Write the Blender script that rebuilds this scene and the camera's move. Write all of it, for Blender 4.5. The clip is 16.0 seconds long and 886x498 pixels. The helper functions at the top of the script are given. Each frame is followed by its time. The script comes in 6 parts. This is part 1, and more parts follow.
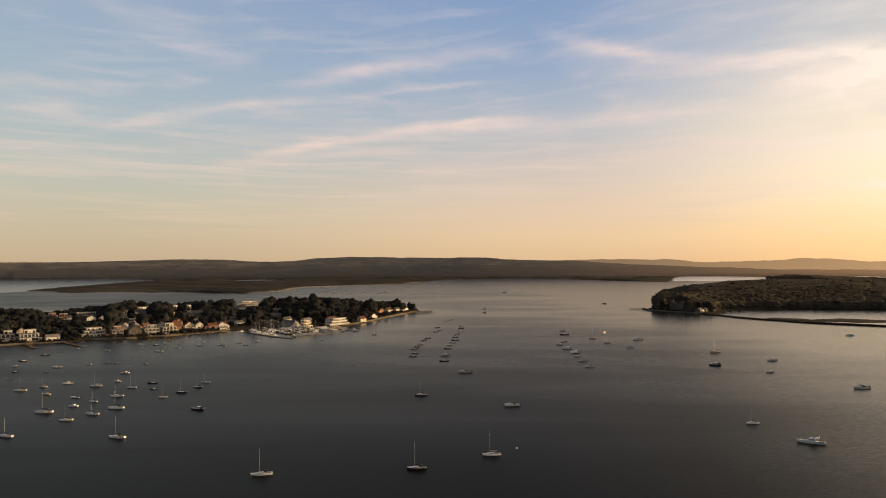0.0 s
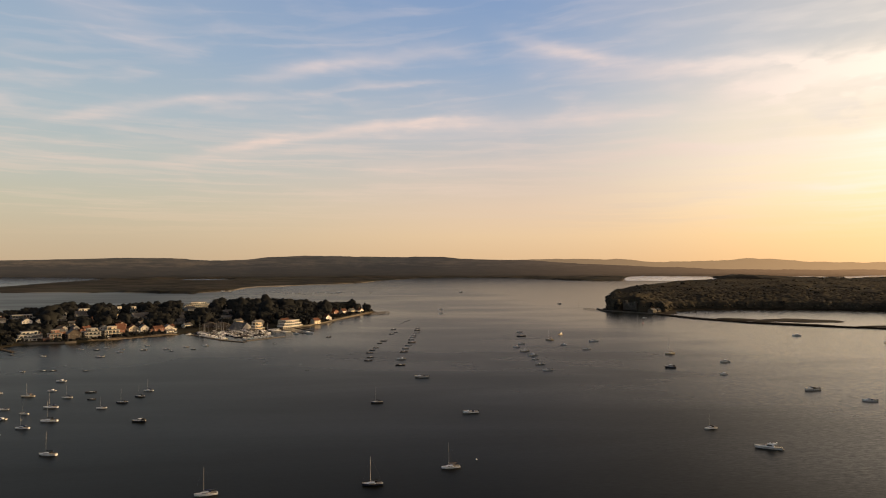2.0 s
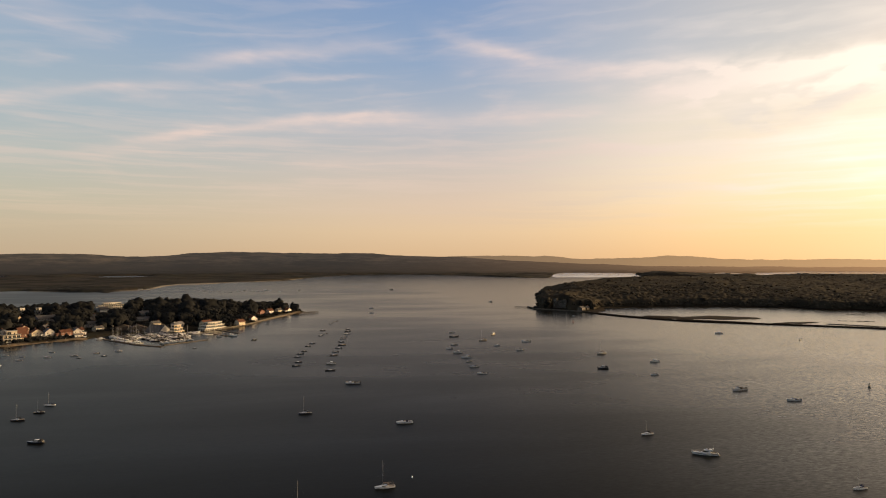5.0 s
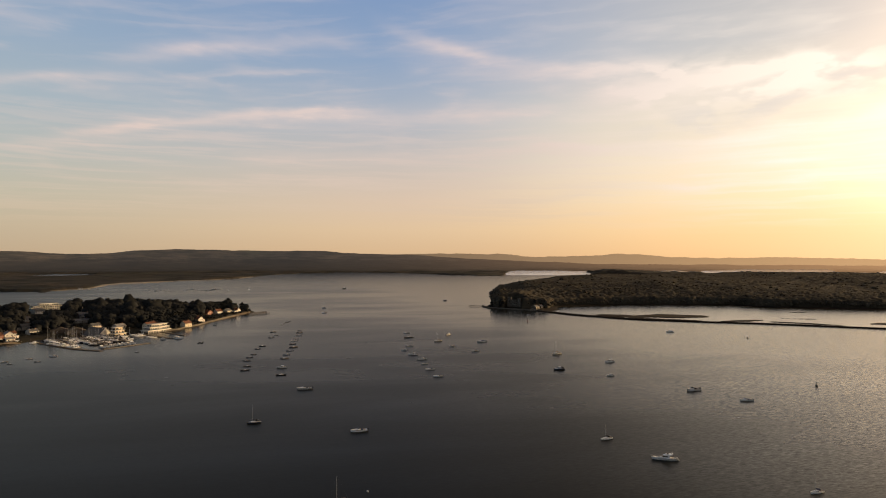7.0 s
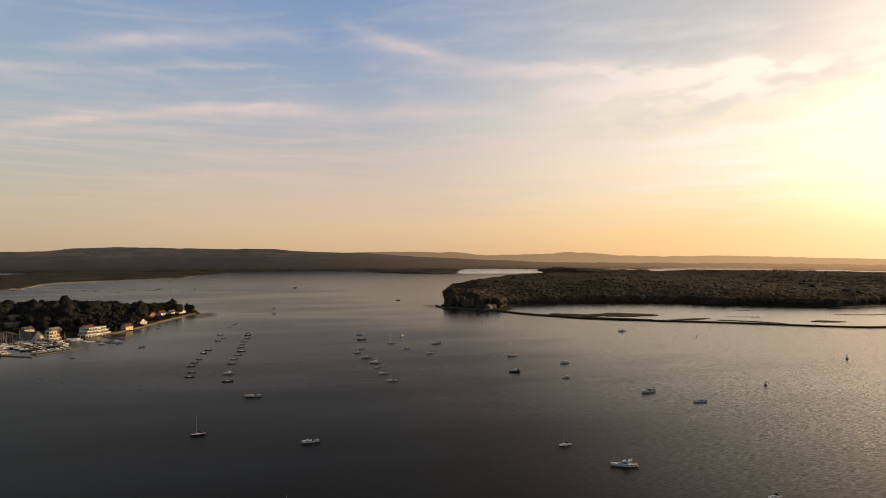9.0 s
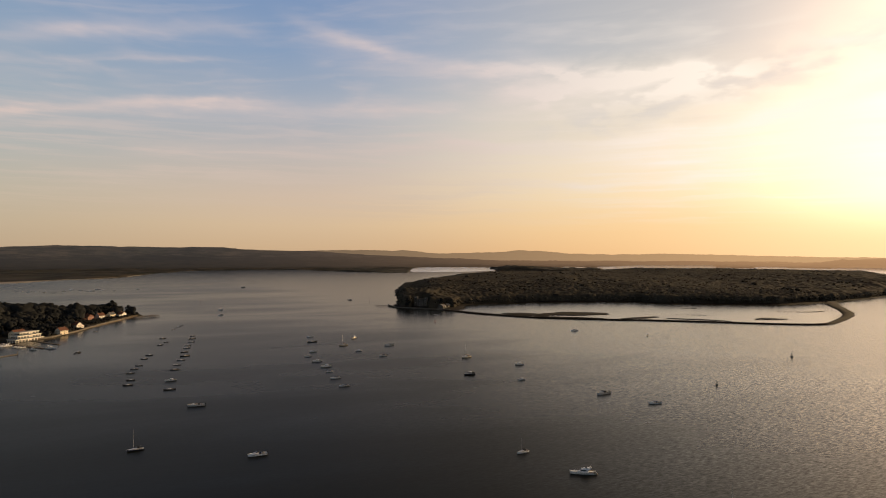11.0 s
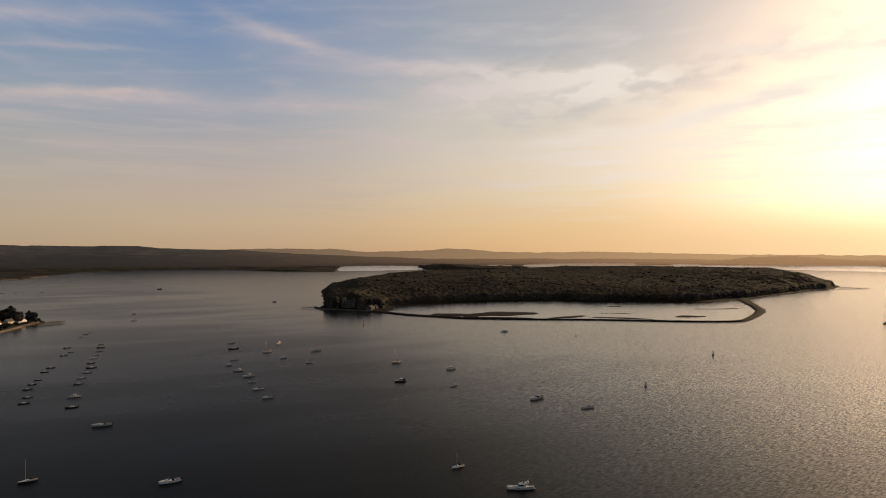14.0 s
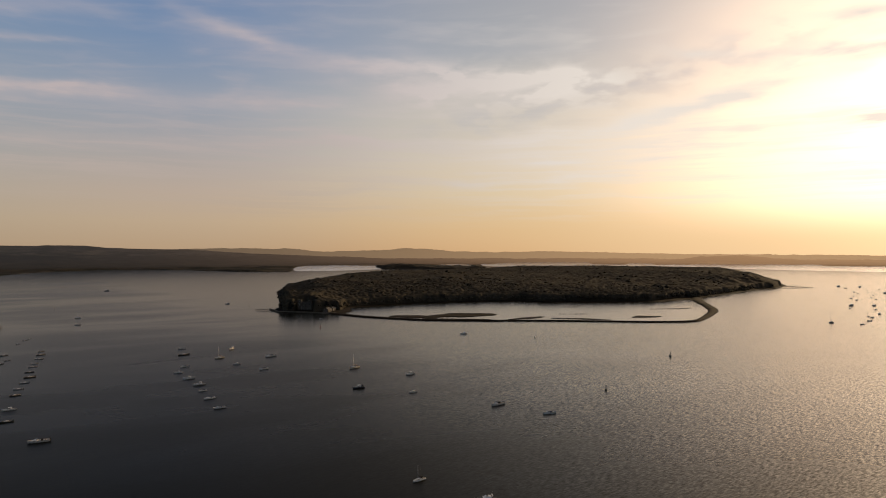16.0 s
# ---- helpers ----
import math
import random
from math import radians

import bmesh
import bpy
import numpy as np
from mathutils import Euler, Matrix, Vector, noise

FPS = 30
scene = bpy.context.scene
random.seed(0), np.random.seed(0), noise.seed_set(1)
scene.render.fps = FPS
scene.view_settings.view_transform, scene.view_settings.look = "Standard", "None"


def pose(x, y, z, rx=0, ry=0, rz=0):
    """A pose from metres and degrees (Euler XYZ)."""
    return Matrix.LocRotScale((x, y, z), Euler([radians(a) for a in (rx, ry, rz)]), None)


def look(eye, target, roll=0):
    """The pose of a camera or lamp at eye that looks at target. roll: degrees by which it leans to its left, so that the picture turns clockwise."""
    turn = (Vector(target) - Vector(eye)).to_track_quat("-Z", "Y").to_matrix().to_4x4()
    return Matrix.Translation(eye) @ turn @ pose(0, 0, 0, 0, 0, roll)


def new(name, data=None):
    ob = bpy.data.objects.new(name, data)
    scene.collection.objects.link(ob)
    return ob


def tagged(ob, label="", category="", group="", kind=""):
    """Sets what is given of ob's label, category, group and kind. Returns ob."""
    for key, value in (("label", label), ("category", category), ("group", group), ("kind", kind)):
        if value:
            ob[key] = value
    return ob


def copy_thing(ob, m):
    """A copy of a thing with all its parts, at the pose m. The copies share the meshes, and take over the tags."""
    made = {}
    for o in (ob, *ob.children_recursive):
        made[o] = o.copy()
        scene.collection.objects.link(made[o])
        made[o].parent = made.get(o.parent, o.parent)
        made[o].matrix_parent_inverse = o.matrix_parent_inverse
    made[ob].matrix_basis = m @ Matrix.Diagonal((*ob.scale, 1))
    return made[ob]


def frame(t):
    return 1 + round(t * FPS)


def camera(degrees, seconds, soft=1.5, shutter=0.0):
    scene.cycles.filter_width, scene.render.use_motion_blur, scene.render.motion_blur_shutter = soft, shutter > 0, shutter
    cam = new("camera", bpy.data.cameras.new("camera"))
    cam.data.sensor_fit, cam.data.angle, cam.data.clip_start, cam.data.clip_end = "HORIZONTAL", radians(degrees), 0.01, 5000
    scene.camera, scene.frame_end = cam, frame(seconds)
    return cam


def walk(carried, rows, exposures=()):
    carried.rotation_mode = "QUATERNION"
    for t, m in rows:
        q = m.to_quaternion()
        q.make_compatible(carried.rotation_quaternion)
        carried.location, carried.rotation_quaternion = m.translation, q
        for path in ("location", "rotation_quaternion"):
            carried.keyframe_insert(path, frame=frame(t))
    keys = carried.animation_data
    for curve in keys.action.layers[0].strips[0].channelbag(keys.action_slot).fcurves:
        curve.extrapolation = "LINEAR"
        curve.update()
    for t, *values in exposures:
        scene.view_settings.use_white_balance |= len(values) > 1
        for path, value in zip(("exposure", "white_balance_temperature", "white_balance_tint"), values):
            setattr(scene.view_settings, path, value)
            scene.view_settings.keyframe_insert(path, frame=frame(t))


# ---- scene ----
cam = camera(68.82, 16.0, soft=1.0)
PATH = [
    (0, (0.00, 0.00, 88.00), (0.264, 99.967, 90.555), -0.16),
    (0.5, (-0.29, 2.96, 88.74), (1.280, 102.919, 91.277), -0.14),
    (1, (-0.55, 5.92, 89.48), (2.856, 105.832, 91.970), -0.09),
    (1.5, (-0.79, 8.87, 90.22), (4.462, 108.706, 92.662), -0.05),
    (2, (-1.00, 11.82, 90.95), (6.116, 111.541, 93.317), -0.03),
    (2.5, (-1.18, 14.78, 91.68), (7.694, 114.356, 93.966), 0.02),
    (3, (-1.33, 17.74, 92.41), (9.308, 117.146, 94.604), 0.06),
    (3.5, (-1.44, 20.70, 93.14), (10.991, 119.906, 95.241), 0.07),
    (4, (-1.54, 23.68, 93.86), (12.705, 122.635, 95.847), 0.07),
    (6.5, (-1.37, 38.47, 97.30), (21.660, 135.771, 98.761), 0.09),
    (7, (-1.16, 41.38, 97.98), (23.653, 138.240, 99.358), 0.12),
    (7.5, (-0.91, 44.28, 98.67), (25.686, 140.672, 99.963), 0.14),
    (8, (-0.63, 47.20, 99.36), (27.746, 143.084, 100.583), 0.16),
    (8.5, (-0.32, 50.14, 100.06), (29.833, 145.483, 101.199), 0.15),
    (9, (0.03, 53.11, 100.76), (31.914, 147.881, 101.826), 0.13),
    (11.5, (3.56, 68.02, 104.08), (43.985, 159.485, 104.767), 0.10),
    (12, (4.38, 70.74, 104.80), (46.403, 161.482, 105.430), 0.09),
    (12.5, (5.21, 73.42, 105.52), (48.954, 163.346, 106.094), 0.07),
    (13, (6.06, 76.06, 106.25), (51.555, 165.104, 106.760), 0.02),
    (13.5, (6.91, 78.65, 106.99), (54.145, 166.792, 107.440), -0.02),
    (14, (7.79, 81.21, 107.76), (56.625, 168.476, 108.176), -0.05),
    (14.5, (8.70, 83.74, 108.55), (59.121, 170.097, 108.933), -0.06),
    (15, (9.65, 86.24, 109.35), (61.608, 171.682, 109.681), -0.07),
    (15.5, (10.62, 88.74, 110.16), (64.005, 173.294, 110.461), -0.07),
    (16, (11.60, 91.23, 110.98), (66.030, 175.117, 111.262), -0.06),
]
walk(cam, [(t, look(eye, target, roll)) for t, eye, target, roll in PATH],
     exposures=[(0.0, 0.0, 6700, 10), (4.0, -0.04, 6620, 10), (8.0, -0.14, 6450, 10), (12.0, -0.34, 6290, 10), (16.0, -0.64, 6050, 10)])

# ---------------------------------------------------------------- world and sun
SUN_AZ, SUN_EL = 80.0, 9.5          # degrees clockwise from +y, degrees above the horizon


class Nodes:
    """Short hand for building node trees."""

    def __init__(self, tree):
        self.tree = tree

    def add(self, kind, **props):
        n = self.tree.nodes.new(kind)
        for k, v in props.items():
            if k == "operation":
                n.operation = v
            elif k == "blend_type":
                n.blend_type = v
            elif k == "data_type":
                n.data_type = v
        return n

    def put(self, value, socket):
        if isinstance(value, bpy.types.NodeSocket):
            self.tree.links.new(value, socket)
        elif isinstance(value, (tuple, list)) and len(value) == 3 and socket.type == "RGBA":
            socket.default_value = (*value, 1)
        else:
            socket.default_value = value

    def m(self, op, a, b=0.0, c=0.0):
        n = self.add("ShaderNodeMath", operation=op)
        for v, s in zip((a, b, c), n.inputs):
            self.put(v, s)
        return n.outputs[0]

    def smooth(self, x, lo, hi):
        n = self.add("ShaderNodeMapRange")
        n.interpolation_type = "SMOOTHSTEP"
        for v, s in zip((x, lo, hi, 0.0, 1.0), n.inputs):
            self.put(v, s)
        return n.outputs[0]

    def mix(self, f, a, b, blend="MIX"):
        n = self.add("ShaderNodeMix", data_type="RGBA", blend_type=blend)
        self.put(f, n.inputs[0])
        self.put(a, n.inputs[6])
        self.put(b, n.inputs[7])
        return n.outputs[2]

    def noise(self, vec, scale, detail=4.0, rough=0.55, distort=0.0):
        n = self.add("ShaderNodeTexNoise")
        if vec is not None:
            self.put(vec, n.inputs["Vector"])
        n.inputs["Scale"].default_value = scale
        n.inputs["Detail"].default_value = detail
        n.inputs["Roughness"].default_value = rough
        n.inputs["Distortion"].default_value = distort
        return n.outputs[0]

    def ramp(self, x, stops):
        n = self.add("ShaderNodeValToRGB")
        el = n.color_ramp.elements
        while len(el) < len(stops):
            el.new(0.5)
        for e, (p, c) in zip(el, stops):
            e.position = p
            e.color = (*c, 1)
        self.put(x, n.inputs[0])
        return n.outputs[0]

    def vec(self, x, y, z):
        n = self.add("ShaderNodeCombineXYZ")
        for v, s in zip((x, y, z), n.inputs):
            self.put(v, s)
        return n.outputs[0]


def lin(r, g, b):
    return tuple((c / 255 / 12.92) if c < 10 else ((c / 255 + 0.055) / 1.055) ** 2.4 for c in (r, g, b))


def build_world():
    world = bpy.data.worlds.new("evening_sky")
    world.use_nodes = True
    scene.world = world
    n = Nodes(world.node_tree)
    world.node_tree.nodes.clear()
    way = n.add("ShaderNodeTexCoord").outputs["Generated"]
    sep = n.add("ShaderNodeSeparateXYZ")
    n.put(way, sep.inputs[0])
    x, y, z = sep.outputs
    az = n.m("MULTIPLY", n.m("ARCTAN2", x, y), 57.29578)
    el = n.m("MULTIPLY", n.m("ARCSINE", z), 57.29578)
    dot = n.add("ShaderNodeVectorMath", operation="DOT_PRODUCT")
    n.put(way, dot.inputs[0])
    a, e = radians(SUN_AZ), radians(SUN_EL)
    dot.inputs[1].default_value = (math.sin(a) * math.cos(e), math.cos(a) * math.cos(e), math.sin(e))
    off = n.m("MULTIPLY", n.m("ARCCOSINE", n.m("MINIMUM", dot.outputs["Value"], 0.99999)), 57.29578)

    # the clear evening sky
    sky = n.add("ShaderNodeTexSky")
    sky.sky_type = "NISHITA"
    sky.sun_disc = False
    sky.sun_elevation, sky.sun_rotation = radians(SUN_EL), radians(SUN_AZ)
    sky.air_density, sky.dust_density, sky.ozone_density = 1.0, 1.5, 2.0
    clear = n.mix(1.0, sky.outputs[0], (0.09, 0.09, 0.09), "MULTIPLY")

    # high thin veil, warm low down and bright towards the sun
    h = n.m("DIVIDE", n.m("MAXIMUM", el, 0.0), 90.0)
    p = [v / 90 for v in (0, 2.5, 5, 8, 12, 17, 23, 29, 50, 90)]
    # above 23 degrees, out of view, the veil is dimmed to darken the water
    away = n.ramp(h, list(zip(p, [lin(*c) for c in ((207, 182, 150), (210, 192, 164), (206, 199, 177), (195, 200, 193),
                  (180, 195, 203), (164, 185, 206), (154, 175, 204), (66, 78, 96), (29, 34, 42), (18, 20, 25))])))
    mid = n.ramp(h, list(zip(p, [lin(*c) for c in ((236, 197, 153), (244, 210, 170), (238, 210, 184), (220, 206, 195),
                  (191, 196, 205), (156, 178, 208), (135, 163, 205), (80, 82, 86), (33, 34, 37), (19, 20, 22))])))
    # sunward the unseen part stays bright and warm, to light the eastern water
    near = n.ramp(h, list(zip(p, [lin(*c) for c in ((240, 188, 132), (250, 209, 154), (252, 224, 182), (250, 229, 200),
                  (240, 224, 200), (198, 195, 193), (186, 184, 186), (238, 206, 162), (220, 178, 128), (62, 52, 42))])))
    near = n.mix(1.0, near, (1.30, 1.28, 1.24), "MULTIPLY")
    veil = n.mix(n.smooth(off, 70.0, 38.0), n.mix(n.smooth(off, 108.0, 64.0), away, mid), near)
    # the aureole lies flat: haze dims it towards the horizon, and it thins out quickly overhead
    up = n.m("MULTIPLY", n.m("SUBTRACT", el, SUN_EL), 1.6)
    flat = n.m("SQRT", n.m("ADD", n.m("POWER", n.m("ABSOLUTE", n.m("SUBTRACT", az, SUN_AZ)), 2.0), n.m("MULTIPLY", up, up)))
    veil = n.mix(n.m("POWER", n.smooth(flat, 51.0, 5.0), 2.0), veil, (4.5, 2.98, 1.78))
    veil = n.mix(n.m("POWER", n.smooth(flat, 17.0, 1.0), 1.6), veil, (16.0, 12.0, 7.0))
    haze = n.m("MULTIPLY", n.smooth(el, 4.6, 0.6), n.smooth(off, 62.0, 20.0))
    veil = n.mix(n.m("MULTIPLY", haze, 0.82), veil, (1.36, 0.90, 0.45))
    base = n.mix(0.88, clear, veil)

    # cirrus: long bent streaks and faint level bands
    warp = n.noise(n.vec(n.m("MULTIPLY", az, 0.10), n.m("MULTIPLY", el, 0.35), 0.0), 1.0, 4.0, 0.6)
    wisp = n.noise(n.vec(n.m("MULTIPLY", az, 0.14), n.m("MULTIPLY", el, 0.75), 3.7), 1.0, 3.5, 0.5, 0.3)
    grain = n.noise(n.vec(n.m("MULTIPLY", az, 0.42), n.m("MULTIPLY", el, 1.0), 9.1), 1.0, 4.0, 0.55)
    bent = n.m("ADD", el, n.m("MULTIPLY", n.m("SUBTRACT", warp, 0.5), 1.7))
    streaks = (
        # a0, c0, c1, c2, first, last, half width, strength
        (-5.5, 11.45, 0.150, -0.0042, -16, 8, 0.42, 0.74),
        (-9.0, 9.7, 0.10, -0.002, -20, -2, 0.45, 0.30),
        (9.6, 12.2, 0.035, -0.0007, -4, 24, 0.75, 0.42),
        (-20.5, 12.7, 0.2175, -0.008, -28, -11, 0.45, 0.45),
        (-29.0, 8.3, -0.10, 0.0, -35, -22, 0.8, 0.28),
        (-4.1, 17.4, 0.175, -0.006, -13, 6, 0.75, 0.48),
        (-0.8, 15.3, 0.10, 0.0, -5, 4, 0.22, 0.34),
        (-24.0, 19.0, -0.25, 0.0, -29, -18, 1.2, 0.22),
        (36.7, 14.7, 0.06, -0.0050, 27, 47, 0.75, 0.80),
        (34.0, 13.5, 0.02, -0.004, 26, 46, 1.2, 0.35),
        (20.6, 16.6, -0.172, 0.0085, 9, 33, 0.6, 0.46),
        (22.0, 16.0, -0.10, 0.005, 10, 34, 1.3, 0.25),
        (46.0, 10.2, 0.130, 0.006, 37, 60, 0.8, 0.62),
        (50.0, 8.4, 0.06, 0.0, 36, 70, 1.0, 0.40),
        (58.0, 12.6, 0.20, 0.0, 48, 74, 1.0, 0.60),
        (60.5, 15.2, -0.09, 0.006, 51, 74, 0.4, 0.55),
        (66.0, 17.2, -0.05, 0.0, 62, 76, 0.45, 0.60),
        (6.0, 6.6, -0.03, 0.0, -3, 14, 0.32, 0.34),
        (12.0, 8.9, 0.05, 0.0, -4, 28, 0.5, 0.28),
        (30.0, 9.4, 0.03, 0.0, 18, 42, 0.35, 0.34),
        (40.0, 6.0, 0.02, 0.0, 24, 60, 0.4, 0.28),
    )
    total = 0.0
    for a0, c0, c1, c2, lo, hi, wide, strong in streaks:
        u = n.m("SUBTRACT", az, a0)
        line = n.m("ADD", n.m("MULTIPLY", n.m("MULTIPLY_ADD", u, c2, c1), u), c0)
        v = n.m("DIVIDE", n.m("SUBTRACT", bent, line), wide)
        g = n.m("EXPONENT", n.m("MULTIPLY", n.m("MULTIPLY", v, v), -1.0))
        g = n.m("MULTIPLY", g, n.m("MULTIPLY", n.smooth(az, lo - 2.0, lo + 4.0), n.smooth(az, hi + 3.0, hi - 4.0)))
        total = n.m("MULTIPLY_ADD", g, strong, total)
    cloud = n.m("MULTIPLY", total, n.m("MULTIPLY_ADD", wisp, 1.3, 0.25))
    cloud = n.m("MULTIPLY", cloud, n.m("MULTIPLY_ADD", grain, 0.8, 0.55))
    bands = n.m("MULTIPLY", n.smooth(wisp, 0.45, 0.85), n.m("MULTIPLY", n.smooth(el, 2.5, 6.0), 0.38))
    bands = n.m("MULTIPLY", bands, n.smooth(el, 30.0, 14.0))
    # fine level threads low down, and thin ones rising to the right higher up
    thread = n.noise(n.vec(n.m("MULTIPLY", az, 0.075), n.m("MULTIPLY", n.m("ADD", el, n.m("MULTIPLY", warp, 0.8)), 1.9), 1.3), 1.0, 5.0, 0.6, 0.2)
    bands = n.m("MULTIPLY_ADD", n.m("MULTIPLY", n.smooth(thread, 0.43, 0.66), n.m("MULTIPLY", n.smooth(el, 1.5, 4.5), n.smooth(el, 14.0, 8.0))), 0.36, bands)
    lift = n.m("SUBTRACT", bent, n.m("MULTIPLY", az, 0.10))
    thread2 = n.noise(n.vec(n.m("MULTIPLY", az, 0.08), n.m("MULTIPLY", lift, 1.05), 7.9), 1.0, 3.0, 0.5, 0.4)
    bands = n.m("MULTIPLY_ADD", n.m("MULTIPLY", n.smooth(thread2, 0.47, 0.74), n.m("MULTIPLY", n.smooth(el, 6.0, 10.0), n.smooth(off, 30.0, 60.0))), 0.17, bands)
    # a broken bank of puffs, with its grey underside towards the sun
    puff = n.noise(n.vec(n.m("MULTIPLY", az, 0.30), n.m("MULTIPLY", el, 0.75), 5.3), 1.0, 3.0, 0.5, 0.15)
    bank = n.m("MULTIPLY", n.smooth(az, 25.0, 33.0), n.smooth(az, 58.0, 42.0))
    v = n.m("DIVIDE", n.m("SUBTRACT", bent, n.m("MULTIPLY_ADD", az, -0.01, 14.6)), 1.5)
    bank = n.m("MULTIPLY", bank, n.m("EXPONENT", n.m("MULTIPLY", n.m("MULTIPLY", v, v), -1.0)))
    cloud = n.m("MULTIPLY_ADD", n.m("MULTIPLY", bank, n.smooth(puff, 0.44, 0.62)), 1.0, cloud)
    rim = n.m("ADD", n.m("MULTIPLY", n.m("SUBTRACT", az, 37.0), 0.19), 11.6)
    v = n.m("DIVIDE", n.m("SUBTRACT", bent, rim), 1.9)
    shade = n.m("EXPONENT", n.m("MULTIPLY", n.m("MULTIPLY", v, v), -1.0))
    shade = n.m("MULTIPLY", shade, n.m("MULTIPLY", n.smooth(az, 27.0, 38.0), n.smooth(az, 74.0, 58.0)))
    shade = n.m("MULTIPLY", shade, n.m("MULTIPLY_ADD", n.smooth(puff, 0.64, 0.36), 0.26, 0.16))
    base = n.mix(shade, base, (0.62, 0.62, 0.68))
    cloud = n.m("MINIMUM", n.m("ADD", cloud, bands), 0.92)
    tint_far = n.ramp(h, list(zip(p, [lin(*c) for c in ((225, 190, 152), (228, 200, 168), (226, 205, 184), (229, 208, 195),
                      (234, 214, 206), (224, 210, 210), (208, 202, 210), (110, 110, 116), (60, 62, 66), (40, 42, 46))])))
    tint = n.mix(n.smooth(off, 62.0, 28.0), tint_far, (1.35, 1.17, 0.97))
    colour = n.mix(cloud, base, tint)
    # below the horizon: dim ground light
    colour = n.mix(n.smooth(el, -0.6, -3.0), colour, (0.05, 0.045, 0.04))
    back = n.add("ShaderNodeBackground")
    n.put(colour, back.inputs[0])
    back.inputs[1].default_value = 1.0
    out = n.add("ShaderNodeOutputWorld")
    n.put(back.outputs[0], out.inputs[0])


build_world()
sun_way = Vector((math.sin(radians(SUN_AZ)) * math.cos(radians(SUN_EL)), math.cos(radians(SUN_AZ)) * math.cos(radians(SUN_EL)),
                  math.sin(radians(SUN_EL))))
sun = new("sun", bpy.data.lights.new("sun", "SUN"))
sun.data.energy, sun.data.angle, sun.data.color = 5.0, radians(4.0), (1.0, 0.66, 0.33)
sun.matrix_basis = look(sun_way * 900, (0, 0, 0))

# ---------------------------------------------------------------- materials


def surface(name, c1, c2, scale=1.0, rough=0.8, bump=0.0, metal=0.0, spots=None, vary=0.12, world_space=False, coarse=0.15, leafy=0.0):
    """Two-scale noise colour with bump; every object is shifted a little in tone by its own random number."""
    mat = bpy.data.materials.new(name)
    mat.use_nodes = True
    n = Nodes(mat.node_tree)
    bsdf = mat.node_tree.nodes["Principled BSDF"]
    co = n.add("ShaderNodeNewGeometry").outputs["Position"] if world_space else n.add("ShaderNodeTexCoord").outputs["Object"]
    fine = n.noise(co, scale, 6.0, 0.6)
    wide = n.noise(co, scale * coarse, 3.0, 0.5, 0.6)
    f = n.smooth(n.m("ADD", n.m("MULTIPLY", fine, 0.55), n.m("MULTIPLY", wide, 0.6)), 0.42, 0.74)
    col = n.mix(f, c1, c2)
    if spots:
        col = n.mix(n.smooth(wide, 0.56, 0.66), col, spots)
    if vary:
        rnd = n.add("ShaderNodeObjectInfo").outputs["Random"]
        k = n.m("MULTIPLY_ADD", rnd, 2 * vary, 1 - vary)
        hsv = n.add("ShaderNodeHueSaturation")
        n.put(k, hsv.inputs["Value"])
        n.put(col, hsv.inputs["Color"])
        col = hsv.outputs[0]
    n.put(col, bsdf.inputs["Base Color"])
    bsdf.inputs["Roughness"].default_value = rough
    bsdf.inputs["Metallic"].default_value = metal
    if rough >= 0.85:
        bsdf.inputs["Specular IOR Level"].default_value = 0.06
    if leafy:
        # leaves face every way, most of them up: soft, even light over the whole crown
        toss = n.add("ShaderNodeTexNoise")
        toss.inputs["Scale"].default_value = 0.9
        n.put(co, toss.inputs["Vector"])
        spread = n.mix(0.45, (0.5, 0.5, 1.0), toss.outputs["Color"])
        upward = n.add("ShaderNodeVectorMath", operation="SUBTRACT")
        n.put(spread, upward.inputs[0])
        upward.inputs[1].default_value = (0.5, 0.5, 0.28)
        facing = n.mix(leafy, n.add("ShaderNodeNewGeometry").outputs["Normal"], upward.outputs[0])
        unit = n.add("ShaderNodeVectorMath", operation="NORMALIZE")
        n.put(facing, unit.inputs[0])
        n.put(unit.outputs[0], bsdf.inputs["Normal"])
    elif bump:
        b = n.add("ShaderNodeBump")
        b.inputs["Strength"].default_value = 0.6
        b.inputs["Distance"].default_value = bump
        n.put(fine, b.inputs["Height"])
        n.put(b.outputs[0], bsdf.inputs["Normal"])
    return mat


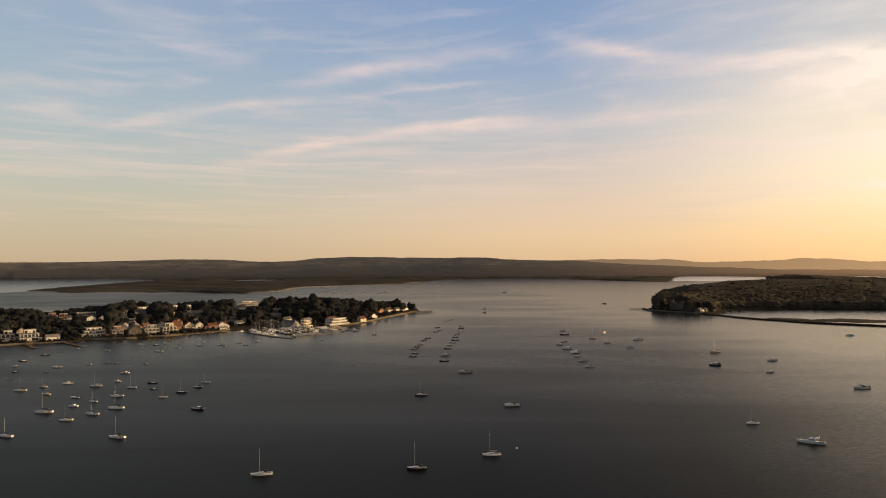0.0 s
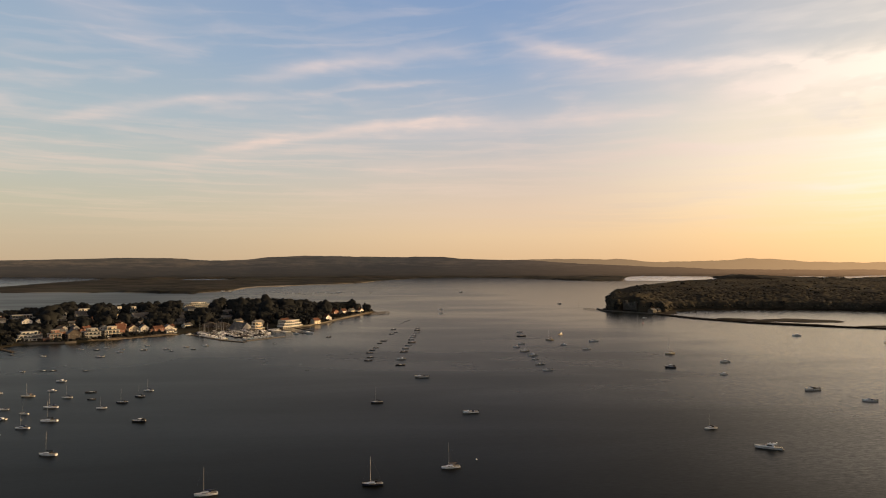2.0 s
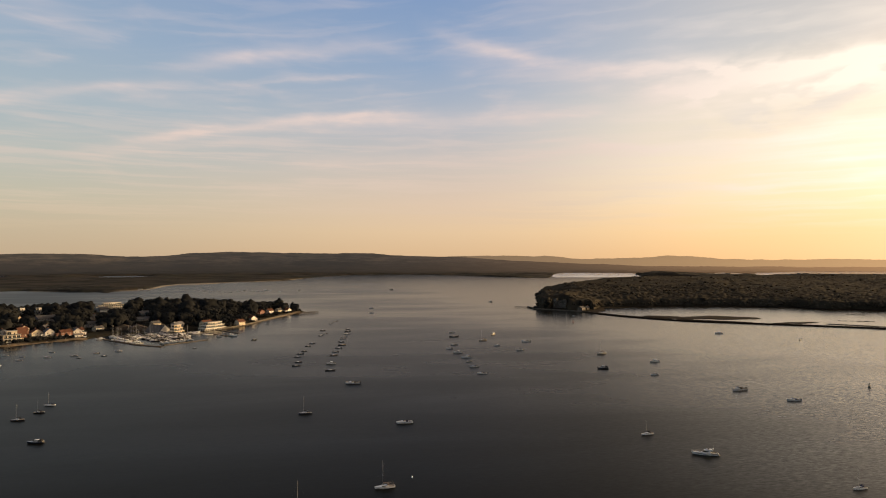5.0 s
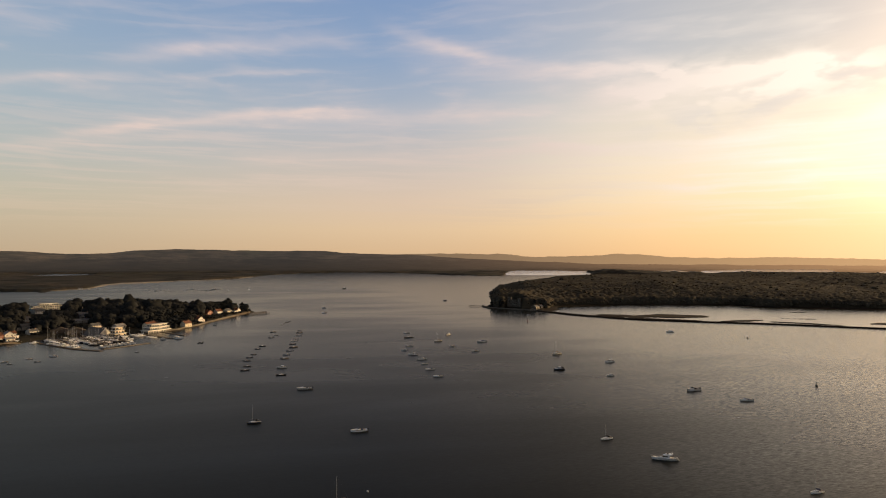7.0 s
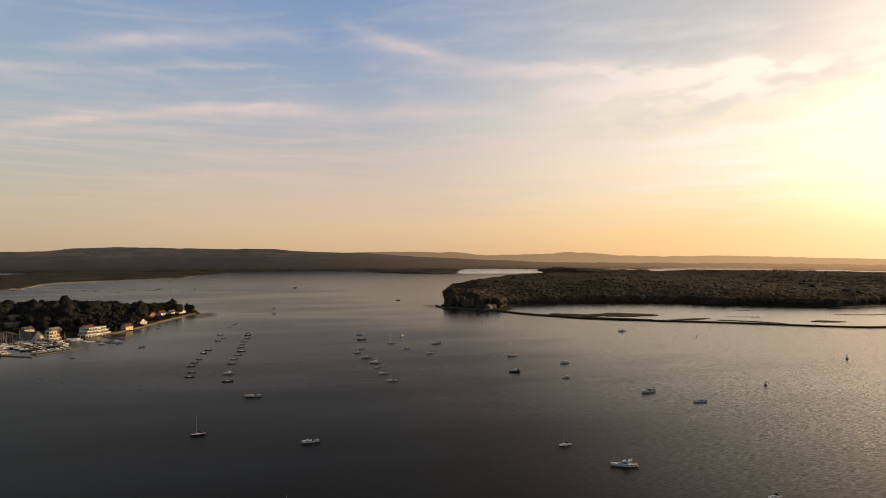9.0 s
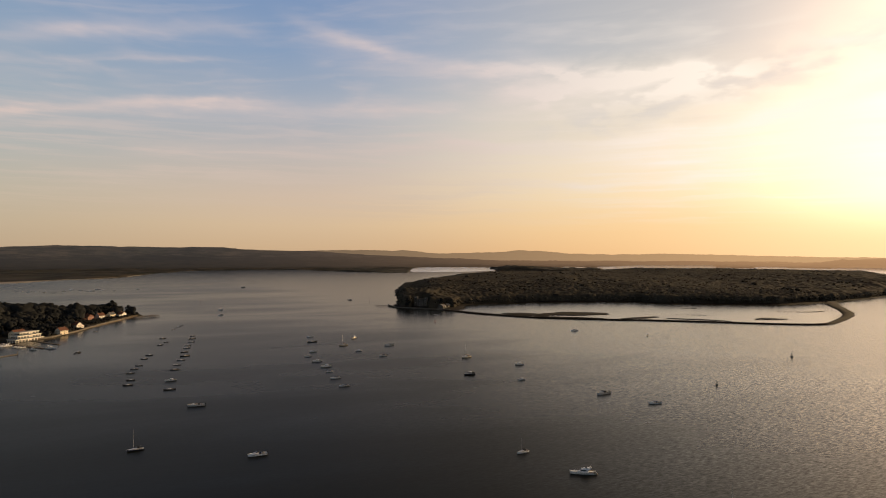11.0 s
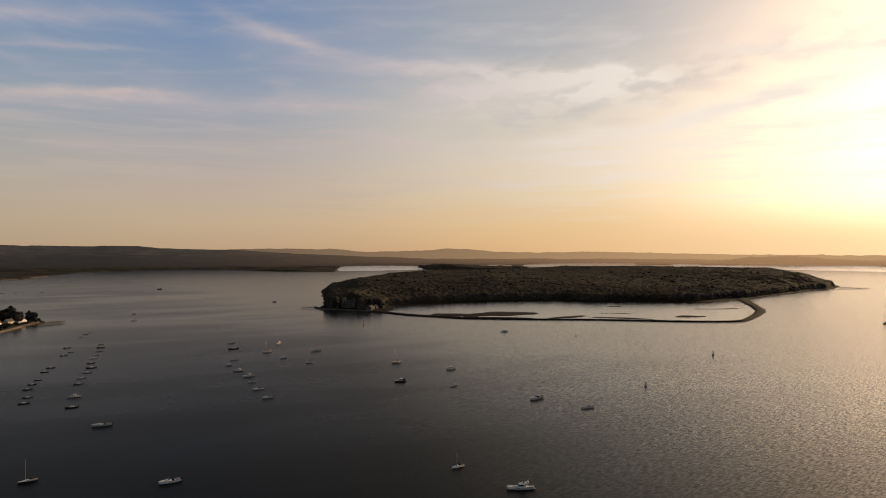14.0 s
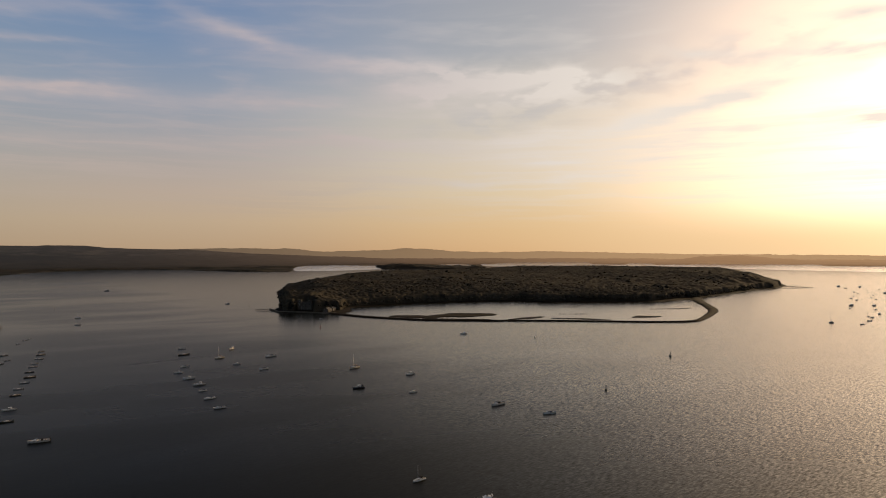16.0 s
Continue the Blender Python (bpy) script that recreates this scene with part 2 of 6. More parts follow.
def water_surface(name, calm=False):
    mat = bpy.data.materials.new(name)
    mat.use_nodes = True
    n = Nodes(mat.node_tree)
    bsdf = mat.node_tree.nodes["Principled BSDF"]
    pos = n.add("ShaderNodeNewGeometry").outputs["Position"]
    turn = n.add("ShaderNodeMapping")
    turn.inputs["Rotation"].default_value = (0, 0, radians(35))
    turn.inputs["Scale"].default_value = (1.0, 0.36, 1.0)
    n.put(pos, turn.inputs[0])
    slick = n.smooth(n.noise(turn.outputs[0], 0.006, 3.0, 0.5, 0.4), 0.25, 0.75)
    n.put(n.mix(slick, (0.0055, 0.0065, 0.0050), (0.0085, 0.0090, 0.0070)), bsdf.inputs["Base Color"])
    # wind lanes; near bay rougher to look dark, east and entrance smoother to brighten
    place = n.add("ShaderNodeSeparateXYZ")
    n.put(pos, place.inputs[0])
    eastward = n.m("DIVIDE", place.outputs[0], n.m("ADD", n.m("ABSOLUTE", place.outputs[1]), 150.0))
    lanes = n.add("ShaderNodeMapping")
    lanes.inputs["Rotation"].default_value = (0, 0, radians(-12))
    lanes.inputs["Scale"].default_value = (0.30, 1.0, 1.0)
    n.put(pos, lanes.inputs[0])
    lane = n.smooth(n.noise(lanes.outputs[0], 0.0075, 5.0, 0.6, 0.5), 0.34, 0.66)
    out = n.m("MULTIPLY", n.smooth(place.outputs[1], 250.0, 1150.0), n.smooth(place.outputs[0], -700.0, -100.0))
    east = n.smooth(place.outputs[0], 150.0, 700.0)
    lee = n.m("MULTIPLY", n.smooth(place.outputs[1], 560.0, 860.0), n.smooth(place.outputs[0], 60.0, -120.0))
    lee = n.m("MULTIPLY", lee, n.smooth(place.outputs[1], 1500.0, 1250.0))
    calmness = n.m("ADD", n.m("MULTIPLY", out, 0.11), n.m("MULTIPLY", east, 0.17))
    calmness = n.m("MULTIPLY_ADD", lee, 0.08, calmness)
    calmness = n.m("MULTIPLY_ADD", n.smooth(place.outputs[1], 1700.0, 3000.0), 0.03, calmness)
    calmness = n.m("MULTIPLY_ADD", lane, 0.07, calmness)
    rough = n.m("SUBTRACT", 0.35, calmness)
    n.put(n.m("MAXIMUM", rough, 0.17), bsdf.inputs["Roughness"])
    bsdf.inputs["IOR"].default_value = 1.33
    # reflection strength painted by place: cut in the west, raised towards the east
    n.put(n.m("MULTIPLY_ADD", n.smooth(eastward, 0.26, 1.0), 0.53, 0.042), bsdf.inputs["Specular IOR Level"])
    if calm:
        # reflection raised above that of real water, to brighten the sheltered sheets
        bsdf.inputs["Specular IOR Level"].default_value = 0.85
        bsdf.inputs["Roughness"].default_value = calm
        if calm < 0.1:
            # inlet sheets: pale and part metal, so the bright sky gleam is painted in
            bsdf.inputs["Roughness"].default_value = 0.22
            bsdf.inputs["Metallic"].default_value = 0.6
            for link in list(bsdf.inputs["Base Color"].links):
                mat.node_tree.links.remove(link)
            bsdf.inputs["Base Color"].default_value = (0.85, 0.85, 0.85, 1)
        for link in list(bsdf.inputs["Roughness"].links) + list(bsdf.inputs["Specular IOR Level"].links):
            mat.node_tree.links.remove(link)
        return mat
    # wavelets: short crests lying across the breeze, steeper on the open eastern water than in the lee
    crest = n.add("ShaderNodeMapping")
    crest.inputs["Rotation"].default_value = (0, 0, radians(-74))
    crest.inputs["Scale"].default_value = (0.24, 1.0, 1.0)
    n.put(pos, crest.inputs[0])
    slopes = []
    for size, detail, weight in ((1.05, 2.0, 1.0), (2.6, 2.0, 0.5)):
        t = n.add("ShaderNodeTexNoise")
        t.inputs["Scale"].default_value = size
        t.inputs["Detail"].default_value = detail
        t.inputs["Roughness"].default_value = 0.6
        t.inputs["Distortion"].default_value = 0.15
        n.put(crest.outputs[0], t.inputs["Vector"])
        v = n.add("ShaderNodeVectorMath", operation="MULTIPLY_ADD")
        n.put(t.outputs["Color"], v.inputs[0])
        v.inputs[1].default_value = (weight, weight, 0.0)
        v.inputs[2].default_value = (-0.5 * weight, -0.5 * weight, 0.0)
        slopes.append(v.outputs[0])
    both = n.add("ShaderNodeVectorMath", operation="ADD")
    n.put(slopes[0], both.inputs[0])
    n.put(slopes[1], both.inputs[1])
    open_water = n.smooth(n.m("MULTIPLY_ADD", lane, 0.12, eastward), 0.0, 0.95)
    steep = n.m("MULTIPLY_ADD", n.m("POWER", open_water, 1.8), 0.50, 0.03)
    far_calm = n.m("MULTIPLY_ADD", n.smooth(place.outputs[1], 500.0, 1500.0), -0.6, 1.0)
    scaled = n.add("ShaderNodeVectorMath", operation="SCALE")
    n.put(both.outputs[0], scaled.inputs[0])
    n.put(n.m("MULTIPLY", steep, far_calm), scaled.inputs["Scale"])
    tilt = n.add("ShaderNodeVectorMath", operation="ADD")
    n.put(scaled.outputs[0], tilt.inputs[0])
    tilt.inputs[1].default_value = (0, 0, 1)
    unit = n.add("ShaderNodeVectorMath", operation="NORMALIZE")
    n.put(tilt.outputs[0], unit.inputs[0])
    n.put(unit.outputs[0], bsdf.inputs["Normal"])
    return mat


def glass_surface(name, colour=(0.02, 0.025, 0.03)):
    mat = bpy.data.materials.new(name)
    mat.use_nodes = True
    bsdf = mat.node_tree.nodes["Principled BSDF"]
    bsdf.inputs["Base Color"].default_value = (*colour, 1)
    bsdf.inputs["Roughness"].default_value = 0.06
    bsdf.inputs["IOR"].default_value = 1.5
    return mat


def hill_surface(name, air=None, tone=1.0):
    """Heath, fields and woods on the far shore."""
    mat = bpy.data.materials.new(name)
    mat.use_nodes = True
    n = Nodes(mat.node_tree)
    bsdf = mat.node_tree.nodes["Principled BSDF"]
    pos = n.add("ShaderNodeNewGeometry").outputs["Position"]
    flat = n.add("ShaderNodeMapping")
    flat.inputs["Scale"].default_value = (0.45, 0.45, 4.0)
    n.put(pos, flat.inputs[0])
    big = n.noise(flat.outputs[0], 0.0035, 5.0, 0.6, 0.8)
    mid = n.noise(flat.outputs[0], 0.014, 5.0, 0.65)
    small = n.noise(pos, 0.08, 4.0, 0.6)
    cells = n.add("ShaderNodeTexVoronoi")
    cells.inputs["Scale"].default_value = 0.006
    n.put(flat.outputs[0], cells.inputs["Vector"])
    heath = n.mix(n.smooth(mid, 0.36, 0.64), (0.034, 0.036, 0.028), (0.112, 0.096, 0.072))
    heath = n.mix(n.m("MULTIPLY", n.smooth(small, 0.4, 0.7), 0.45), heath, (0.046, 0.046, 0.038))
    field = n.mix(n.m("FRACT", n.m("MULTIPLY", cells.outputs["Distance"], 0.05)), (0.105, 0.108, 0.074), (0.150, 0.130, 0.100))
    col = n.mix(n.m("MULTIPLY", n.smooth(big, 0.54, 0.66), 0.7), heath, field)
    col = n.mix(n.smooth(big, 0.42, 0.34), col, (0.032, 0.036, 0.027))
    level = n.add("ShaderNodeSeparateXYZ")
    n.put(pos, level.inputs[0])
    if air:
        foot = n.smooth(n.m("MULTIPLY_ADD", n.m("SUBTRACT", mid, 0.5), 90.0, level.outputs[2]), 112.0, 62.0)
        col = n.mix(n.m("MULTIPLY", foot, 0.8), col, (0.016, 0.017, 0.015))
    bearing = n.m("DIVIDE", level.outputs[0], n.m("MAXIMUM", level.outputs[1], 1.0))
    strand = n.m("MULTIPLY", n.smooth(bearing, -0.262, -0.235), n.smooth(bearing, -0.12, -0.17))
    sandy = n.m("MULTIPLY", n.smooth(level.outputs[2], 2.0, 1.3), n.m("MAXIMUM", strand, n.smooth(n.noise(pos, 0.004, 2.0), 0.45, 0.55)))
    if tone != 1.0:
        col = n.mix(1.0, col, (tone * 0.98, tone * 0.98, tone * 1.05), "MULTIPLY")
    col = n.mix(sandy, col, n.mix(strand, (0.22, 0.20, 0.165), (0.34, 0.30, 0.25)))
    n.put(col, bsdf.inputs["Base Color"])
    bsdf.inputs["Roughness"].default_value = 0.95
    bsdf.inputs["Specular IOR Level"].default_value = 0.04
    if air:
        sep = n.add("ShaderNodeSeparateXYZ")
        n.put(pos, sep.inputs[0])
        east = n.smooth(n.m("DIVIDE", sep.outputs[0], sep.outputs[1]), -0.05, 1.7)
        # lit haze painted in as emission, stronger on the farther ground
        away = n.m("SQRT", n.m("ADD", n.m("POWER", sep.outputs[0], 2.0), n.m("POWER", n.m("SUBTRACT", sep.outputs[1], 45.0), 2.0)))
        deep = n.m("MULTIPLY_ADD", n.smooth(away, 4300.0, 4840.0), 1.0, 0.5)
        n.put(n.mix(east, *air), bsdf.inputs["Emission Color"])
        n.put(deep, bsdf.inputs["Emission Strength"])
    return mat


def distance_surface():
    """Farthest ridges, a plain backdrop; many kilometres of lit evening air painted in as glow."""
    mat = bpy.data.materials.new("glowing_far_ridge")
    mat.use_nodes = True
    n = Nodes(mat.node_tree)
    bsdf = mat.node_tree.nodes["Principled BSDF"]
    sep = n.add("ShaderNodeSeparateXYZ")
    pos = n.add("ShaderNodeNewGeometry").outputs["Position"]
    n.put(pos, sep.inputs[0])
    patch = n.noise(pos, 0.006, 4.0, 0.6)
    n.put(n.mix(patch, (0.09, 0.075, 0.05), (0.15, 0.12, 0.08)), bsdf.inputs["Base Color"])
    bsdf.inputs["Roughness"].default_value = 1.0
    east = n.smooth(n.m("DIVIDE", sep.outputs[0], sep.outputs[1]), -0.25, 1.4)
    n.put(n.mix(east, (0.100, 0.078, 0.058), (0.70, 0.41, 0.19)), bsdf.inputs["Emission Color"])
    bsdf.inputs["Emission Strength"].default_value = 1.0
    return mat


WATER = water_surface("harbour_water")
CALM = water_surface("still_lagoon_water", 0.20)
PALE = water_surface("sheltered_pale_water", 0.20)
GLEAM = water_surface("brightened_inlet_water", 0.07)
HEATH = hill_surface("heath_and_woods", None, 0.6)
RIDGE_LAND = hill_surface("hazed_far_heath_and_fields", ((0.030, 0.0255, 0.0228), (0.43, 0.235, 0.108)), 0.85)
FAR = distance_surface()
LEAF = surface("pine_and_oak_foliage", (0.016, 0.0175, 0.018), (0.026, 0.0275, 0.0265), 0.5, 0.95, 0.2, vary=0.3, leafy=0.62)
WOOD_LEAF = surface("woodland_foliage", (0.039, 0.0350, 0.0270), (0.061, 0.0540, 0.0405), 0.11, 0.95, 0.3, world_space=True, vary=0, leafy=0.10, coarse=0.12)
# lighter copy of the woodland foliage, painted to lift the shaded shore edge
EDGE_LEAF = surface("lightened_edge_foliage", (0.050, 0.044, 0.033), (0.088, 0.076, 0.056), 0.11, 0.95, 0.3, world_space=True, vary=0, leafy=0.10, coarse=0.12)
SHORE_LEAF = surface("pine_wood_foliage", (0.016, 0.0175, 0.0182), (0.026, 0.0275, 0.0270), 0.12, 0.95, 0.3, world_space=True, vary=0, leafy=0.62)
BARK = surface("bark", (0.05, 0.035, 0.025), (0.09, 0.07, 0.05), 2.0, 0.95, 0.05)
TURF = surface("gardens_and_paving", (0.020, 0.020, 0.012), (0.045, 0.038, 0.026), 0.15, 0.95, 0.05, spots=(0.075, 0.068, 0.06), world_space=True, vary=0)
MARSH = surface("saltmarsh", (0.010, 0.008, 0.006), (0.022, 0.017, 0.012), 0.08, 0.95, 0.1, world_space=True, vary=0)
SAND = surface("beach_sand", (0.15, 0.12, 0.085), (0.25, 0.20, 0.14), 0.25, 0.95, 0.03, world_space=True, vary=0)
STONE = surface("quay_stone", (0.10, 0.09, 0.075), (0.18, 0.16, 0.13), 0.8, 0.9, 0.05)
OLD_STONE = surface("old_castle_stone", (0.08, 0.072, 0.062), (0.15, 0.135, 0.115), 0.8, 0.9, 0.05)
CONCRETE = surface("pontoon_concrete", (0.13, 0.12, 0.11), (0.22, 0.20, 0.18), 0.6, 0.9, 0.03)
TIMBER = surface("weathered_timber", (0.07, 0.055, 0.04), (0.15, 0.12, 0.09), 1.2, 0.9, 0.02)
WHITE = surface("white_render", (0.56, 0.53, 0.47), (0.78, 0.75, 0.68), 0.35, 0.7, 0.01, vary=0.2)
CREAM = surface("cream_render", (0.54, 0.46, 0.33), (0.72, 0.63, 0.47), 0.35, 0.75, 0.01, vary=0.15)
# white and cream walls painted lighter and warmer, as if in strong sun
SUN_WHITE = surface("sun_lightened_white_render", (0.72, 0.67, 0.58), (0.84, 0.79, 0.70), 0.35, 0.6, 0.01, vary=0.04)
SUN_CREAM = surface("sun_lightened_cream_render", (0.66, 0.53, 0.34), (0.78, 0.65, 0.44), 0.35, 0.7, 0.01, vary=0.04)
GREY = surface("grey_render", (0.24, 0.24, 0.24), (0.36, 0.35, 0.33), 0.6, 0.8, 0.01)
BRICK = surface("red_brick", (0.20, 0.105, 0.075), (0.29, 0.16, 0.12), 2.5, 0.9, 0.02)
BOARD = surface("dark_cladding", (0.06, 0.05, 0.042), (0.12, 0.10, 0.08), 1.5, 0.85, 0.02)
SLATE = surface("slate_roof", (0.055, 0.058, 0.065), (0.12, 0.12, 0.125), 1.5, 0.7, 0.03)
TILE = surface("clay_tile_roof", (0.10, 0.05, 0.035), (0.17, 0.085, 0.06), 1.5, 0.85, 0.03)
LEAD = surface("flat_roof_membrane", (0.16, 0.16, 0.165), (0.28, 0.27, 0.26), 0.5, 0.8, 0.01)
GLASS = glass_surface("window_glass")
RAIL_GLASS = glass_surface("balcony_glass", (0.10, 0.12, 0.13))
DARK = surface("black_rubber", (0.02, 0.02, 0.02), (0.04, 0.04, 0.04), 3, 0.6)
GEL_WHITE = surface("white_gelcoat", (0.68, 0.69, 0.70), (0.82, 0.83, 0.83), 0.7, 0.30, vary=0.10)
GEL_CREAM = surface("cream_gelcoat", (0.50, 0.45, 0.37), (0.66, 0.60, 0.50), 0.7, 0.35, vary=0.10)
GEL_NAVY = surface("navy_gelcoat", (0.012, 0.016, 0.032), (0.03, 0.035, 0.055), 0.7, 0.30, vary=0.2)
GEL_GREY = surface("grey_painted_hull", (0.50, 0.50, 0.50), (0.68, 0.67, 0.66), 0.7, 0.5, vary=0.25)
GEL_BLACK = surface("dark_painted_hull", (0.02, 0.02, 0.021), (0.05, 0.05, 0.052), 0.7, 0.5, vary=0.25)
TEAK = surface("teak_deck", (0.19, 0.17, 0.145), (0.31, 0.28, 0.24), 2.5, 0.8)
CANVAS_BLUE = surface("blue_canvas", (0.02, 0.03, 0.07), (0.04, 0.055, 0.11), 2.0, 0.9)
CANVAS_DARK = surface("dark_canvas", (0.018, 0.018, 0.02), (0.05, 0.05, 0.05), 2.0, 0.9)
CANVAS_TAN = surface("tan_canvas", (0.24, 0.18, 0.14), (0.34, 0.27, 0.22), 2.0, 0.9)
ALLOY = surface("anodised_spar", (0.34, 0.34, 0.335), (0.46, 0.455, 0.45), 2.0, 0.45, metal=0.1)
WIRE = surface("stainless_wire", (0.10, 0.10, 0.10), (0.16, 0.16, 0.16), 2.0, 0.5, metal=0.3)
BUOY_RED = surface("red_buoy_paint", (0.12, 0.03, 0.02), (0.20, 0.05, 0.03), 2.0, 0.6)
BUOY_DARK = surface("dark_buoy_paint", (0.03, 0.035, 0.03), (0.06, 0.065, 0.06), 2.0, 0.6)

# ---------------------------------------------------------------- building blocks


def part(name, bm, material, parent=None, label=""):
    """One mesh object from a bmesh, under a thing or a part."""
    me = bpy.data.meshes.new(name)
    bm.to_mesh(me)
    bm.free()
    me.materials.append(material)
    ob = new(name, me)
    ob.parent = parent
    if label:
        ob["label"] = label
    return ob


def share(name, mesh, parent, m, label=""):
    """One more object on a mesh that exists."""
    ob = new(name, mesh)
    ob.parent = parent
    ob.matrix_basis = m
    if label:
        ob["label"] = label
    return ob


def mesh_from(name, verts, faces, material, smooth=False):
    """A mesh from numpy arrays; every row of faces has the same number of corners."""
    me = bpy.data.meshes.new(name)
    nv, (nf, k) = len(verts), faces.shape
    me.vertices.add(nv)
    me.vertices.foreach_set("co", np.ascontiguousarray(verts, np.float32).ravel())
    me.loops.add(nf * k)
    me.loops.foreach_set("vertex_index", np.ascontiguousarray(faces, np.int32).ravel())
    me.polygons.add(nf)
    me.polygons.foreach_set("loop_start", np.arange(0, nf * k, k, dtype=np.int32))
    me.update(calc_edges=True)
    me.validate()
    if smooth:
        me.shade_smooth()
    me.materials.append(material)
    return me


def box(bm, x0, x1, y0, y1, z0, z1):
    v = [bm.verts.new((x, y, z)) for z in (z0, z1) for x, y in ((x0, y0), (x1, y0), (x1, y1), (x0, y1))]
    for f in ((3, 2, 1, 0), (4, 5, 6, 7), (0, 1, 5, 4), (1, 2, 6, 5), (2, 3, 7, 6), (3, 0, 4, 7)):
        bm.faces.new([v[i] for i in f])


def beam(bm, p, q, w, h=None):
    """A square bar from p to q."""
    p, q = Vector(p), Vector(q)
    way = (q - p).normalized()
    side = way.cross((0, 0, 1) if abs(way.z) < 0.9 else (1, 0, 0)).normalized() * w / 2
    up = side.cross(way).normalized() * (h or w) / 2
    a = [bm.verts.new(e + s * side + u * up) for e in (p, q) for s, u in ((-1, -1), (1, -1), (1, 1), (-1, 1))]
    for f in ((0, 1, 2, 3), (7, 6, 5, 4), (0, 4, 5, 1), (1, 5, 6, 2), (2, 6, 7, 3), (3, 7, 4, 0)):
        bm.faces.new([a[i] for i in f])


def rod(bm, p, q, r0, r1=None, sides=8):
    """A round bar from p to q, tapering from r0 to r1."""
    p, q, r1 = Vector(p), Vector(q), r0 if r1 is None else r1
    turn = (q - p).to_track_quat("Z", "Y").to_matrix()
    rings = []
    for c, r in ((p, r0), (q, r1)):
        rings.append([bm.verts.new(c + turn @ Vector((r * math.cos(t), r * math.sin(t), 0)))
                      for t in (2 * math.pi * i / sides for i in range(sides))])
    for i in range(sides):
        j = (i + 1) % sides
        bm.faces.new((rings[0][i], rings[0][j], rings[1][j], rings[1][i]))
    bm.faces.new(rings[0][::-1])
    bm.faces.new(rings[1])


def smoothstep(x, lo, hi):
    t = np.clip((x - lo) / (hi - lo), 0, 1)
    return t * t * (3 - 2 * t)


WAVES = np.random.RandomState(4).normal(size=(60, 3))


def wobble(x, y, size, octaves=3, seed=0):
    """Smooth uneven field of about -1 to 1, with features of the given size in metres."""
    out, amp = np.zeros_like(np.asarray(x, float)), 0.6
    for o in range(octaves):
        for k in range(6):
            a, b, c = WAVES[(seed * 7 + o * 6 + k) % 60]
            out += amp * 0.45 * np.sin((a * x + b * y) * 3.2 / size + 9 * c + 5 * k)
        size, amp = size * 0.47, amp * 0.55
    return out


def rounded(points, steps=6):
    """A closed outline through the points, bent smoothly."""
    p = np.array(points, float)
    a, b, c, d = np.roll(p, 1, 0), p, np.roll(p, -1, 0), np.roll(p, -2, 0)
    out = []
    for i in range(len(p)):
        for s in range(steps):
            t = s / steps
            out.append(0.5 * (2 * b[i] + (c[i] - a[i]) * t + (2 * a[i] - 5 * b[i] + 4 * c[i] - d[i]) * t ** 2
                              + (3 * b[i] - a[i] - 3 * c[i] + d[i]) * t ** 3))
    return np.array(out)


def inside_by(x, y, outline):
    """How many metres inside a closed outline each place lies (negative outside)."""
    best, odd = np.full(x.shape, 1e9), np.zeros(x.shape, bool)
    for (x0, y0), (x1, y1) in zip(outline, np.roll(outline, -1, 0)):
        dx, dy = x1 - x0, y1 - y0
        t = np.clip(((x - x0) * dx + (y - y0) * dy) / (dx * dx + dy * dy + 1e-9), 0, 1)
        best = np.minimum(best, (x - x0 - t * dx) ** 2 + (y - y0 - t * dy) ** 2)
        odd ^= ((y0 > y) != (y1 > y)) & (x < (x1 - x0) * (y - y0) / (y1 - y0 + 1e-12) + x0)
    return np.where(odd, 1, -1) * np.sqrt(best)


def along_by(x, y, line):
    """Half width minus distance from a path of (x, y, half width)."""
    best = np.full(x.shape, -1e9)
    for (x0, y0, w0), (x1, y1, w1) in zip(line, line[1:]):
        dx, dy = x1 - x0, y1 - y0
        t = np.clip(((x - x0) * dx + (y - y0) * dy) / (dx * dx + dy * dy + 1e-9), 0, 1)
        best = np.maximum(best, w0 + (w1 - w0) * t - np.hypot(x - x0 - t * dx, y - y0 - t * dy))
    return best


def land(name, x0, x1, y0, y1, step, height, material, label, category):
    """A stretch of ground as a grid over the area, kept where it comes up to the water."""
    xs, ys = np.arange(x0, x1 + step, step), np.arange(y0, y1 + step, step)
    x, y = np.meshgrid(xs, ys)
    z = height(x, y)
    nx = len(xs)
    i = np.arange(x.size).reshape(x.shape)
    quads = np.stack([i[:-1, :-1], i[:-1, 1:], i[1:, 1:], i[1:, :-1]], -1).reshape(-1, 4)
    quads = quads[z.ravel()[quads].max(1) > -1.4]
    used = np.unique(quads)
    remap = np.zeros(x.size, int)
    remap[used] = np.arange(len(used))
    v = np.stack([x.ravel(), y.ravel(), z.ravel()], 1)[used]
    return tagged(new(name, mesh_from(name, v, remap[quads], material, True)), label, category, kind="structure")


# The far country is drawn in: beyond 3.5 km every place moves along its line of sight from the middle of the
# flight, so that hills 16 km away stand within 4.9 km at the same height in the view.
MIDDLE = np.array([0.0, 45.0, 99.0])


def drawn_in(v):
    d = v - MIDDLE
    r = np.hypot(d[:, 0], d[:, 1]) + 1e-6
    k = np.where(r > 3500, (3500 + 1350 * (1 - np.exp(-(r - 3500) / 1350))) / r, 1.0)
    return MIDDLE + d * k[:, None]


